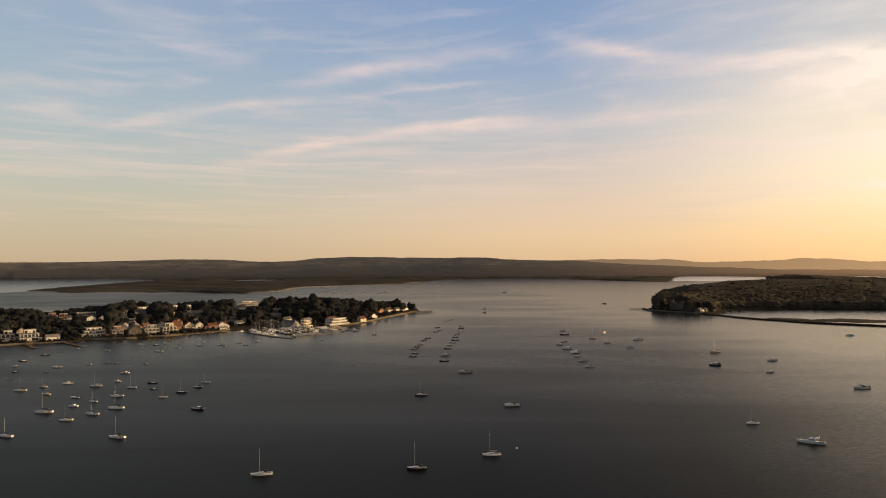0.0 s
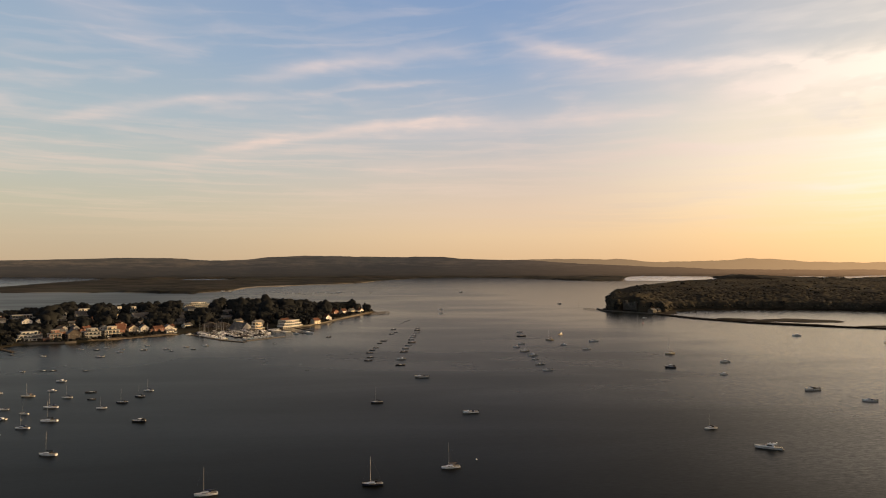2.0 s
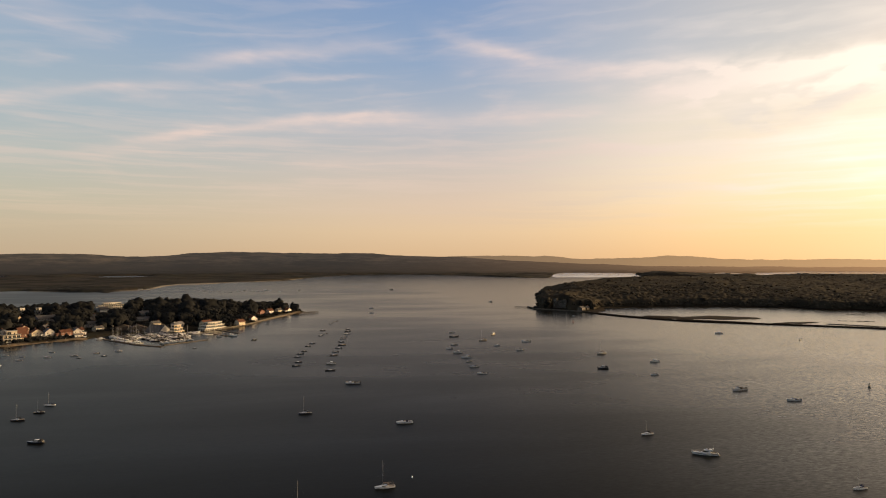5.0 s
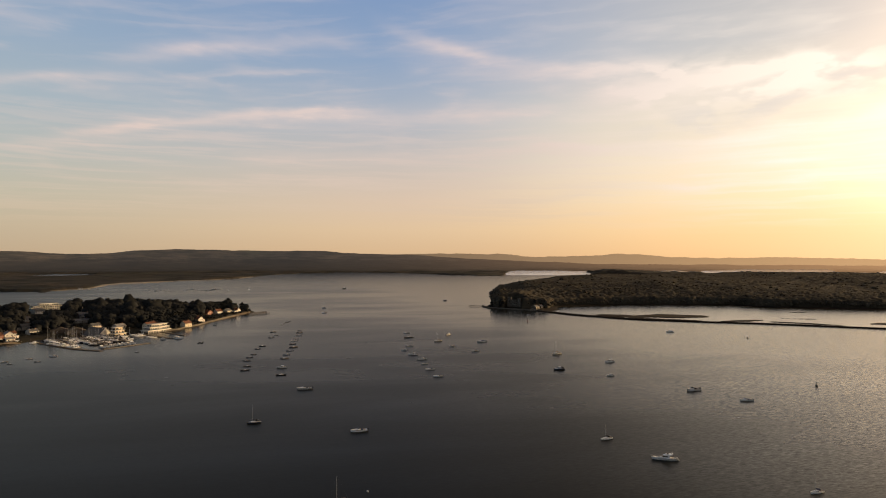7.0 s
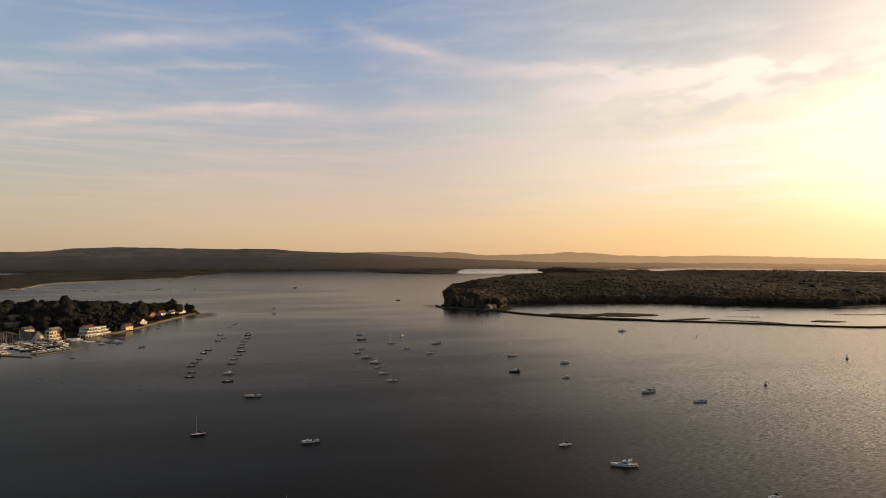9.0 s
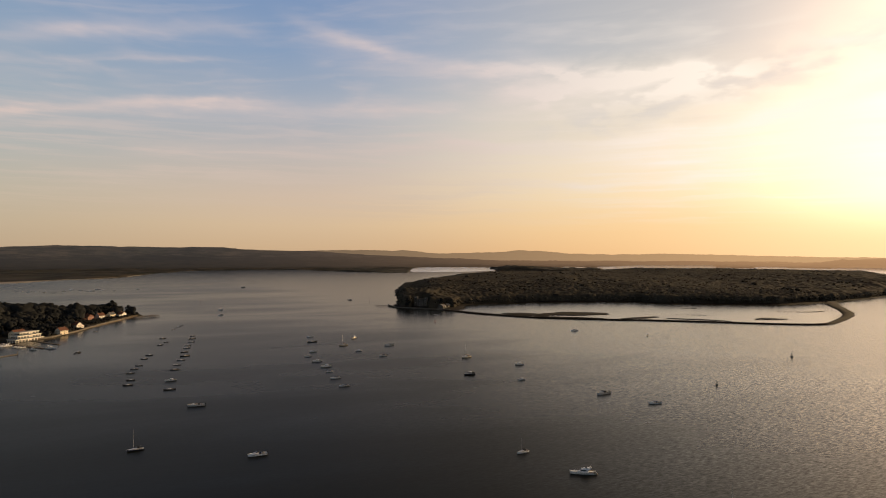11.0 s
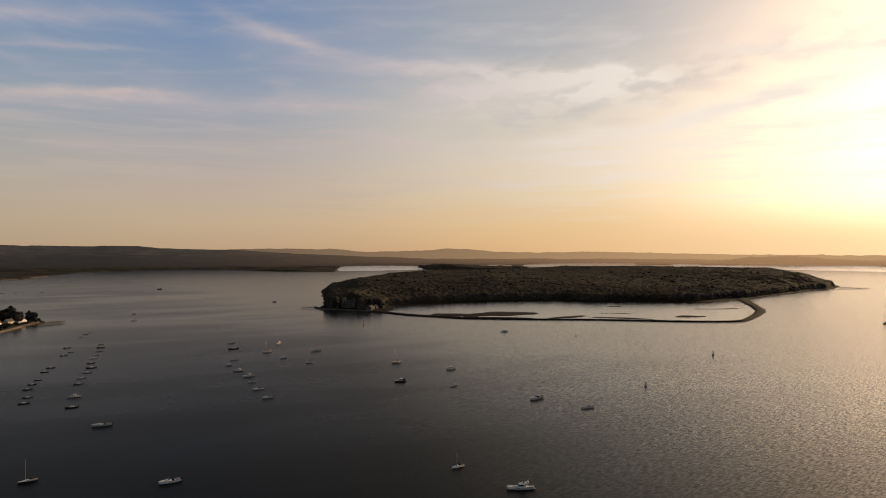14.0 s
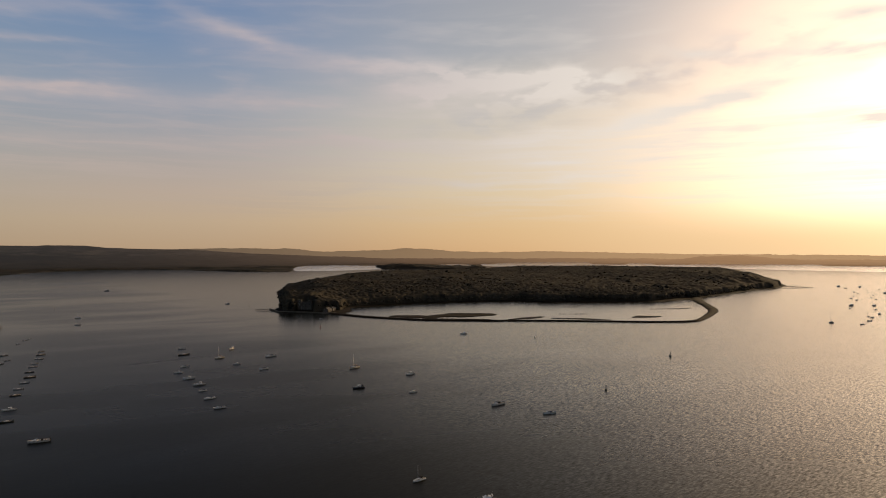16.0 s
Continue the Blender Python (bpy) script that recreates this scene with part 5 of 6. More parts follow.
def gable_roof(top, w, d, z, rise, mat, along_x=True, over=0.5, cx=0.0, cy=0.0):
    """Pitched roof with real thickness and closed gables."""
    a, b = (w / 2 + over, d / 2 + over) if along_x else (d / 2 + over, w / 2 + over)
    sink = rise * over / b

    def place(u, v, zz):
        return (cx + u, cy + v, zz) if along_x else (cx + v, cy + u, zz)
    bm = bmesh.new()
    for s in (-1, 1):
        v = [bm.verts.new(place(u, s * q, zz + t)) for t in (0, 0.22) for u, q, zz in ((-a, b, z - sink), (a, b, z - sink), (a, 0, z + rise), (-a, 0, z + rise))]
        for f in ((0, 1, 2, 3), (4, 5, 6, 7), (0, 1, 5, 4), (1, 2, 6, 5), (2, 3, 7, 6), (3, 0, 4, 7)):
            bm.faces.new([v[i] for i in f])
    bmesh.ops.recalc_face_normals(bm, faces=bm.faces)
    return part("roof", bm, mat, top)


def gable_ends(top, w, d, z, rise, mat, along_x=True, cx=0.0, cy=0.0):
    a, b = (w / 2, d / 2) if along_x else (d / 2, w / 2)
    for s in (-1, 1):
        bm = bmesh.new()
        tri = [(s * a, -b, z), (s * a, b, z), (s * a, 0, z + rise)]
        tri = [(cx + u, cy + v, q) if along_x else (cx + v, cy + u, q) for u, v, q in tri]
        bm.faces.new([bm.verts.new(p) for p in tri])
        part("gable", bm, mat, top)


def flat_roof(top, w, d, z, mat, rim, cx=0.0, cy=0.0, over=0.35):
    bm = bmesh.new()
    box(bm, cx - w / 2 - over, cx + w / 2 + over, cy - d / 2 - over, cy + d / 2 + over, z, z + 0.3)
    r = part("roof", bm, rim, top)
    bm = bmesh.new()
    box(bm, cx - w / 2, cx + w / 2, cy - d / 2, cy + d / 2, z + 0.304, z + 0.36)
    part("roof_covering", bm, mat, r)


def balcony(top, w, d, y, z):
    bm = bmesh.new()
    box(bm, -w / 2, w / 2, y - d, y - 0.02, z - 0.28, z)
    slab = part("balcony", bm, WHITE, top)
    bm = bmesh.new()
    box(bm, -w / 2, w / 2, y - d + 0.03, y - d + 0.07, z, z + 1.0)
    part("balustrade", bm, RAIL_GLASS, slab, "glass balustrade")
    for x in (-w / 2 + 0.2, w / 2 - 0.2):
        bm = bmesh.new()
        box(bm, x - 0.12, x + 0.12, y - d + 0.1, y - d + 0.34, z - 3.0, z - 0.28)
        part("post", bm, WHITE, slab)


def house(x, y, w, h, yaw, style, wall_mat, roof_mat, label, d=None, clear=38, sunny=0, base=None):
    """A dwelling whose front looks along local -y turned by yaw."""
    d = d or max(8.0, min(w * 0.75, 14))
    top = root("house", label, "house", "houses on the peninsula")
    z = (ground_at(x, y) - 0.2) if base is None else base
    top.matrix_basis = pose(x, y, z, 0, 0, yaw)
    floors = max(1, round(h / 3.8)) if style == "modern" else max(1, round(h * 0.62 / 2.9))
    if style == "modern":
        if floors >= 3:
            low = h * (floors - 1) / floors
            block(top, w, d, low, 0, wall_mat, floors - 1, 0.8)
            block(top, w * 0.62, d * 0.7, h - low, low + 0.02, wall_mat, 1, 0.85, cx=w * 0.05, cy=d * 0.12, name="upper_storey")
            flat_roof(top, w, d, low - 0.02, LEAD, WHITE, over=0.5)
            flat_roof(top, w * 0.62, d * 0.7, h, roof_mat, WHITE, cx=w * 0.05, cy=d * 0.12)
        else:
            block(top, w, d, h, 0, wall_mat, floors, 0.8)
            flat_roof(top, w, d, h, roof_mat, WHITE)
        for f in range(1, max(2, floors)):
            if floors > 1:
                balcony(top, w * 0.94, 1.9, -d / 2, h / floors * f)
    elif style == "gable":
        eaves = h * 0.62
        block(top, w, d, eaves, 0, wall_mat, floors, 0.42)
        gable_ends(top, w, d, eaves, h - eaves, wall_mat)
        roof = gable_roof(top, w, d, eaves, h - eaves, roof_mat)
        bm = bmesh.new()
        box(bm, w * 0.3, w * 0.3 + 0.9, -0.4, 0.4, h - 1.4, h + 1.1)
        part("chimney", bm, BRICK, roof)
    elif style == "front":
        eaves = h * 0.58
        block(top, w, d, eaves, 0, wall_mat, floors, 0.5)
        gable_ends(top, w, d, eaves, h - eaves, wall_mat, along_x=False)
        roof = gable_roof(top, w, d, eaves, h - eaves, roof_mat, along_x=False)
        bm = bmesh.new()
        box(bm, -0.4, 0.4, d * 0.2, d * 0.2 + 0.9, h - 1.0, h + 1.2)
        part("chimney", bm, BRICK, roof)
    pick = random.Random(int(x * 7 + y * 13))
    if sunny >= 40 and y < 1230:
        # a walled terrace towards the water
        tw, tx, td = w * pick.uniform(0.7, 1.25), w * pick.uniform(-0.2, 0.2), pick.uniform(3.0, 6.5)
        bm = bmesh.new()
        box(bm, tx - tw / 2, tx + tw / 2, -d / 2 - td, -d / 2 - 0.3, -1.6, 0.7)
        terrace = part("terrace", bm, pick.choice((STONE, WHITE, CREAM)), top)
        bm = bmesh.new()
        box(bm, tx - tw / 2, tx + tw / 2, -d / 2 - td - 0.25, -d / 2 - td, -1.6, pick.uniform(1.2, 1.8))
        part("parapet", bm, pick.choice((STONE, WHITE)), terrace)
    if h > 7 and pick.random() < 0.6:
        # a low wing at the side
        ww, wd, wh, s = pick.uniform(3.5, 6.0), d * pick.uniform(0.5, 0.8), pick.uniform(2.8, 3.6), pick.choice((-1, 1))
        block(top, ww, wd, wh, 0, wall_mat, 1, 0.5, cx=s * (w / 2 + ww / 2 + 0.03), cy=-0.5, name="side_wing", sides=(0,))
        flat_roof(top, ww - 0.3, wd, wh + 0.01, roof_mat, wall_mat, cx=s * (w / 2 + ww / 2 + 0.2), cy=-0.5)
    CLEAR.append((x, y, max(w, d) * 0.52 + 0.8))
    # trees stay below the camera's sight line, and below the sun's path if sunny
    if clear:
        SIGHT.append((x, y, z + h * (0.25 if clear > 50 else 0.1), -x, -y, 88.0 - z, math.hypot(x, y), w * 0.5 + 4, 260))
    if sunny:
        SIGHT.append((x, y, z + h * 0.2, sun_way.x, sun_way.y, math.tan(radians(SUN_EL)), 1.0, w * 0.55 + 3, 150))
    return top


# the water front, from the open bay towards the point
house(-506, 757, 13, 11.5, 40, "modern", WHITE, LEAD, "white three-storey waterfront house with balconies", sunny=90)
house(-481, 757, 19, 13, 40, "modern", WHITE, LEAD, "large white modern house with glass balconies, sunlit", sunny=90)
house(-457, 763, 14, 7, 40, "gable", WHITE, LEAD, "low white boathouse with a pale roof", sunny=60)
house(-404, 808, 13, 12, 40, "modern", BRICK, LEAD, "red brick and glass waterfront house, sunlit", sunny=80)
house(-387, 818, 15, 12.5, 40, "front", BOARD, SLATE, "dark gabled house with a slate roof")
house(-372, 830, 18, 11.5, 40, "modern", GREY, LEAD, "grey rendered flat-roofed waterfront house")
house(-357, 848, 17, 12, 40, "modern", CREAM, LEAD, "cream modern house with wide windows, sunlit", sunny=80)
house(-356, 874, 9, 9.5, 40, "gable", BRICK, TILE, "small red brick house with tiled roof", sunny=40)
house(-347, 890, 12, 10, 40, "front", CREAM, TILE, "cream gabled house with clay tile roof", sunny=70)
house(-334, 893, 10.5, 10, 40, "front", WHITE, SLATE, "white gabled cottage with slate roof", sunny=50)
house(-318, 900, 13, 7.5, 40, "gable", BRICK, TILE, "low pinkish brick bungalow by the beach", sunny=50)
house(-308, 908, 10, 9, 40, "front", WHITE, LEAD, "white gabled beach house with glazed front", sunny=60)
house(-298, 884, 9, 4.6, 40, "gable", WHITE, LEAD, "small white beach hut with pale roof", sunny=60)
# higher ground among the trees
house(-628, 1046, 16, 11, 37, "modern", BRICK, LEAD, "orange brick apartment block among pines", clear=60, sunny=60)
house(-606, 1040, 11, 9.5, 37, "modern", BRICK, LEAD, "orange brick apartment block among trees", clear=60, sunny=60)
house(-590, 1024, 10, 7, 37, "gable", WHITE, SLATE, "white house half hidden by trees", clear=50, sunny=40)
house(-588, 1078, 36, 9, 49, "modern", GREY, LEAD, "long grey flat-roofed building among pines", clear=60)
house(-514, 952, 12, 9.5, 37, "front", WHITE, SLATE, "white gabled house behind the waterfront", clear=70)
house(-499, 957, 11, 9, 37, "front", GREY, SLATE, "grey gabled house behind the waterfront", clear=70)
house(-489, 992, 15, 9, 37, "front", GREY, SLATE, "grey two-storey house with steep gable", clear=70)
house(-525, 1072, 9, 9, 37, "modern", WHITE, LEAD, "white flat-roofed house above the trees", clear=70, sunny=60)
house(-505, 1088, 18, 10, 37, "gable", GREY, SLATE, "grey gabled house among dark trees", clear=70)
house(-529, 1146, 26, 12, 38, "modern", WHITE, LEAD, "long white villa on the crest, sunlit", clear=70, sunny=70)
house(-486, 1183, 11, 13, 38, "modern", WHITE, LEAD, "white villa on the crest among pines", clear=60, sunny=60)
house(-455, 1167, 12, 13, 38, "modern", WHITE, LEAD, "white villa with broad balcony on the crest", clear=60, sunny=60)
house(-391, 1030, 26, 10.5, 48, "gable", GREY, SLATE, "big slate-roofed house behind the beach", clear=60)
house(-366, 1188, 15, 11, 48, "gable", WHITE, SLATE, "white house with slate roof among trees", clear=60)
house(-304, 1190, 7, 11, 48, "modern", WHITE, LEAD, "small white house among dark trees", clear=40, sunny=40)
house(-285, 1126, 20, 8, 44, "gable", GREY, LEAD, "pale-roofed hall among the trees", clear=50)
house(-318, 990, 13, 8, 48, "gable", GREY, SLATE, "grey roofed cottage behind the yacht club", clear=50)
house(-399, 1335, 50, 14, 40, "modern", WHITE, LEAD, "long white hotel on the far side of the point", d=16, clear=70, sunny=90)
# smaller dwellings behind the front row, half hidden in their gardens
house(-500, 1008, 11, 8, 70, "gable", GREY, LEAD, "grey house with a pale roof among gardens", clear=50)
house(-443, 931, 10, 7.5, 40, "gable", WHITE, SLATE, "white cottage with slate roof behind the front row", clear=50, sunny=30)
house(-432, 880, 12, 8, 74, "front", GREY, LEAD, "grey gabled house with a pale roof", clear=50)
house(-420, 852, 10, 8, 50, "gable", BRICK, SLATE, "brick house with slate roof behind the waterfront", clear=40)
house(-436, 1053, 9, 8, 52, "front", CREAM, TILE, "cream gabled house among dark trees", clear=50, sunny=30)
house(-313, 930, 10, 6.5, 35, "gable", WHITE, TILE, "low white bungalow behind the beach", clear=40, sunny=30)
house(-269, 1055, 22, 6, 40, "gable", GREY, LEAD, "long pale-roofed store behind the yacht club", clear=50)
house(-342, 1066, 10, 8, 58, "gable", GREY, SLATE, "grey slate-roofed house among trees", clear=40)
house(-357, 941, 10, 8, 80, "gable", BOARD, SLATE, "dark clad house with slate roof in a garden", clear=40)
house(-438, 990, 12, 8, 44, "gable", BOARD, TILE, "dark clad house with tiled roof among trees", clear=40)
house(-407, 1305, 18, 8, 40, "modern", WHITE, LEAD, "white low wing beside the far hotel", clear=60, sunny=60)
house(-236, 992, 12, 8, 48, "gable", CREAM, SLATE, "cream house with slate roof behind the clubhouse", clear=40, sunny=40)
house(-206, 990, 14, 7, 52, "gable", GREY, LEAD, "grey hall with pale roof behind the clubhouse", clear=40)
# a loose second and third row of cottages along the garden lanes
lot = random.Random(57)
COTTAGES = (("gable", WHITE, SLATE, "small white house with slate roof half hidden by trees"), ("front", CREAM, TILE, "small cream gabled house with clay tiles among gardens"),
            ("gable", BRICK, TILE, "small brick house with tiled roof among trees"), ("front", GREY, SLATE, "small grey gabled house with slate roof among gardens"))
tries = 0
for i in range(8):
    while tries < 900:
        tries += 1
        x, y = lot.uniform(-570, -290), lot.uniform(800, 1040)
        inland = float(inside_by(np.array([x]), np.array([y]), PENINSULA)[0])
        if 24 < inland < 125 and all((x - cx) ** 2 + (y - cy) ** 2 > (cr + 7) ** 2 for cx, cy, cr in CLEAR):
            style, wall, roof, label = COTTAGES[i % 4]
            house(x, y, lot.uniform(8, 12), lot.uniform(6.5, 9), lot.uniform(30, 60), style, wall, roof, label, clear=40, sunny=25)
            break
# along the point
house(-166, 979, 15, 10, 49, "gable", CREAM, TILE, "cream house beside the white hotel", sunny=60)
house(-124, 1006, 12, 8.5, 52, "gable", CREAM, TILE, "cream house by the sea wall, sunlit", clear=25, sunny=30)
house(-114, 1068, 10, 8.5, 52, "front", WHITE, TILE, "white gabled house by the sea wall", clear=25, sunny=30)
house(-112, 1180, 12, 9, 52, "front", BRICK, TILE, "brick gabled house near the point", clear=25, sunny=30)
house(-98, 1196, 12, 9, 52, "gable", WHITE, TILE, "white house near the point, sunlit", clear=25, sunny=30)
house(-84, 1215, 11, 8.5, 52, "gable", CREAM, SLATE, "cream house near the point, sunlit", clear=25, sunny=30)
house(-69, 1226, 10, 8, 52, "front", WHITE, TILE, "white gabled house at the point", clear=25, sunny=30)


def big_house(x, y, yaw, w, label, storeys, wall_mat, sunny=90):
    """A stepped waterfront building with wings and stacked terraces."""
    top = root("hotel", label, "building", "houses on the peninsula")
    top.matrix_basis = pose(x, y, ground_at(x, y) - 0.2, 0, 0, yaw)
    z = 0.0
    for i in range(storeys):
        ww, dd = w * (1 - 0.16 * i), 13 - 2.2 * i
        block(top, ww, dd, 3.25, z, wall_mat, 1, 0.8, cx=w * 0.05 * i, cy=1.5 * i, name="storey")
        flat_roof(top, ww, dd, z + 3.25, LEAD, WHITE, cx=w * 0.05 * i, cy=1.5 * i, over=0.9)
        if i:
            balcony(top, ww * 0.96, 1.8, 1.5 * i - dd / 2, z)
        z += 3.6
    CLEAR.append((x, y, w * 0.62 + 3))
    g = ground_at(x, y)
    SIGHT.append((x, y, g + 1, -x, -y, 88.0 - g, math.hypot(x, y), w * 0.5 + 3, 260))
    SIGHT.append((x, y, g + 2, sun_way.x, sun_way.y, math.tan(radians(SUN_EL)), 1.0, 14, 150))
    return top


big_house(-433, 805, 40, 24, "stepped white apartment house above the sea wall", 3, WHITE)
big_house(-155, 962, 50, 36, "white stepped waterfront hotel with terraces, sunlit", 3, SUN_WHITE)
big_house(-192, 918, 50, 19, "cream yacht clubhouse with tall glazed floors, sunlit", 4, SUN_CREAM)


def shed(x, y, w, d, eaves, rise, yaw, wall_mat, roof_mat, label):
    top = root("boat_shed", label, "shed")
    top.matrix_basis = pose(x, y, ground_at(x, y) - 0.3, 0, 0, yaw)
    block(top, w, d, eaves, 0, wall_mat, 1, 0.3, sides=(0,))
    gable_ends(top, w, d, eaves, rise, wall_mat, along_x=False)
    gable_roof(top, w, d, eaves, rise, roof_mat, along_x=False, over=0.3)
    CLEAR.append((x, y, max(w, d) * 0.6 + 4))
    SIGHT.append((x, y, 3.0, -x, -y, 85.0, math.hypot(x, y), w * 0.5 + 3, 200))


shed(-218, 932, 22, 26, 3.5, 9.0, 55, WHITE, SLATE, "tall white gabled boat hall with steep slate roof")
shed(-246, 946, 22, 20, 4.2, 3.8, 20, BOARD, BOARD, "dark boat shed with dark roof by the marina")
shed(-268, 960, 20, 18, 4.0, 3.4, 20, BOARD, BOARD, "dark low boat shed by the marina")

# ---------------------------------------------------------------- marina, jetties and sea walls


def pontoon(name, p, q, width, label, piles=True, z=0.55, deck=TIMBER):
    """A floating walkway from p to q with piles."""
    top = root(name, label, "pontoon", "pontoons of the marina")
    p, q = Vector(p), Vector(q)
    ln = (q - p).length
    top.matrix_basis = Matrix.Translation((p.x, p.y, 0)) @ Matrix.Rotation(math.atan2(q.y - p.y, q.x - p.x), 4, "Z")
    piece("float", top, STONE, lambda b: box(b, 0, ln, -width / 2, width / 2, -0.4, z - 0.08))
    piece("deck", top, deck, lambda b: box(b, -0.05, ln + 0.05, -width / 2 - 0.08, width / 2 + 0.08, z - 0.076, z + 0.04))
    if piles:
        k = max(2, int(ln // 22))
        for i in range(k + 1):
            x = ln * i / k
            piece("pile", top, TIMBER, lambda b, x=x: rod(b, (x, -width / 2 - 0.35, -3), (x, -width / 2 - 0.35, 3.2), 0.22, 0.2))
    return top


def berth_row(p, q, gap, kinds, both=True, skip=0.12, near=2.2):
    """Boats lying stern-to along a walkway."""
    p, q = Vector(p), Vector(q)
    way = (q - p).normalized()
    side = Vector((-way.y, way.x))
    n = int((q - p).length // gap)
    for i in range(n):
        for s in ((-1, 1) if both else (-1,)):
            if rng.random() < skip:
                continue
            kind = rng.choice(kinds)
            ln = rng.uniform(8.0, 13.5)
            c = p + way * (gap * (i + 0.5)) + side * s * (near + ln / 2)
            out = side * s
            moor(kind, c.x, c.y, ln, math.degrees(math.atan2(-out.y, -out.x)) + rng.gauss(0, 2))


BERTHS = ("ym", "yk", "mc", "ym", "mf", "yk", "md", "ym", "mk")
pontoon("pontoon", (-276, 888), (-258, 860), 3.0, "weathered marina pontoon with timber piles")
pontoon("pontoon", (-258, 860), (-210, 805), 3.2, "outer marina pontoon forming a breakwater")
pontoon("pontoon", (-210, 805), (-178, 783), 3.2, "outer marina pontoon at the corner")
pontoon("pontoon", (-180, 797), (-142, 841), 3.6, "sunlit concrete breakwater pontoon of the marina", deck=CONCRETE)
pontoon("pontoon", (-236, 918), (-186, 832), 2.4, "inner marina pontoon between moored boats")
pontoon("pontoon", (-212, 935), (-166, 852), 2.4, "inner marina pontoon beside the clubhouse")
pontoon("pontoon", (-258, 905), (-222, 842), 2.4, "inner marina pontoon beside dark sheds")
pontoon("pontoon", (-176, 942), (-123, 877), 3.0, "marina pontoon running out below the hotel")
pontoon("pontoon", (-150, 958), (-112, 905), 2.4, "short hotel pontoon with timber piles")
berth_row((-256, 854), (-212, 803), 4.6, ("mc", "md", "mc", "mf"), both=False, near=-15)
berth_row((-232, 910), (-190, 838), 4.8, BERTHS)
berth_row((-208, 928), (-172, 862), 4.8, BERTHS)
berth_row((-254, 898), (-226, 850), 5.2, BERTHS)
berth_row((-172, 934), (-130, 884), 8.5, ("mc", "mf", "md"), both=False)
berth_row((-178, 803), (-148, 838), 5.2, ("mc", "mf", "mc"), both=False, near=-15)
moor("mf", -116, 876, 12.5, 150)
moor("mc", -132, 872, 9.5, 140)
moor("mf", -290, 878, 13, 30)
moor("mc", -268, 868, 10, 35)


def sea_wall(points, h, thick, label, z0=-1.5, mat=STONE):
    """A stone wall along the water's edge."""
    top = tagged(new("sea_wall"), label, "wall", kind="structure")
    for (x0, y0), (x1, y1) in zip(points, points[1:]):
        bm = bmesh.new()
        beam(bm, (x0, y0, (z0 + h) / 2), (x1, y1, (z0 + h) / 2), thick, h - z0)
        part("wall_length", bm, mat, top)
        bm = bmesh.new()
        beam(bm, (x0, y0, h + 0.1), (x1, y1, h + 0.1), thick + 0.25, 0.19)
        part("coping", bm, CONCRETE, top)


sea_wall([(-540, 700), (-491, 722), (-464, 738), (-434, 750)], 1.9, 1.0, "pale stone sea wall below white houses")
sea_wall([(-441, 784), (-418, 780), (-381, 787), (-372, 793)], 2.0, 1.0, "stone sea wall below sunlit terraces")
sea_wall([(-143, 966), (-131, 979), (-109, 1041), (-89, 1122), (-66, 1190)], 1.7, 1.2, "low stone sea wall along the point")


def jetty(p, q, width, label, z=1.6, spacing=6.0, mat=TIMBER):
    """A fixed jetty on posts, with a rail."""
    top = root("jetty", label, "jetty")
    p, q = Vector(p), Vector(q)
    ln = (q - p).length
    top.matrix_basis = Matrix.Translation((p.x, p.y, 0)) @ Matrix.Rotation(math.atan2(q.y - p.y, q.x - p.x), 4, "Z")
    piece("deck", top, mat, lambda b: box(b, 0, ln, -width / 2, width / 2, z - 0.25, z))
    n = max(2, int(ln // spacing))
    for i in range(n + 1):
        for s in (-1, 1):
            piece("post", top, TIMBER, lambda b, x=ln * i / n, s=s: rod(b, (x, s * (width / 2 + 0.2), -3), (x, s * (width / 2 + 0.2), z + 1.1), 0.2, 0.18))
    piece("rail", top, TIMBER, lambda b: beam(b, (0, width / 2 + 0.2, z + 1.0), (ln, width / 2 + 0.2, z + 1.0), 0.1))
    return top


jetty((-469, 735), (-439, 699), 4.0, "old stone and timber slip running into the bay", 1.2, 8.0, STONE)
jetty((-440, 752), (-394, 710), 3.0, "long low timber jetty below white houses", 1.0, 7.0)
jetty((-52, 1186), (-15, 1222), 3.0, "timber pier on many posts off the point", 2.2, 3.4)
jetty((-50, 1202), (-20, 1232), 2.0, "second row of pier posts off the point", 2.0, 3.4)


def beach(points, label):
    """A sand strip lying on the shore."""
    line = [(x, y, w) for x, y, w in points]

    def height(x, y):
        w = along_by(x, y, line) + 0.8 * wobble(x, y, 12, 2, 15)
        return np.where(w > 0, np.maximum(peninsula_height(x, y), 0.12) + 0.06, -3)
    xs, ys = [p[0] for p in points], [p[1] for p in points]
    land("beach", min(xs) - 14, max(xs) + 14, min(ys) - 14, max(ys) + 14, 1.5, height, SAND, label, "beach")


beach([(-366, 806, 2), (-345, 820, 3.5), (-322, 848, 5), (-300, 866, 5), (-284, 872, 3)], "narrow sand beach below the houses")
beach([(-98, 1085, 2), (-86, 1130, 4), (-62, 1205, 5), (-52, 1240, 6)], "narrow sunlit sand strip along the point")

# dinghies drawn up on the sand, bows to the land
for i, (x, y) in enumerate(((-352, 815), (-346, 820), (-339, 826), (-333, 833), (-327, 840), (-318, 851), (-312, 857), (-305, 863), (-297, 868), (-361, 808))):
    moor(("od", "ow")[i % 2], x - 1.2, y + 1.4, 3.6 + 0.35 * (i % 4), -50 + 23 * (i % 3), ground_at(x, y) + 0.35)


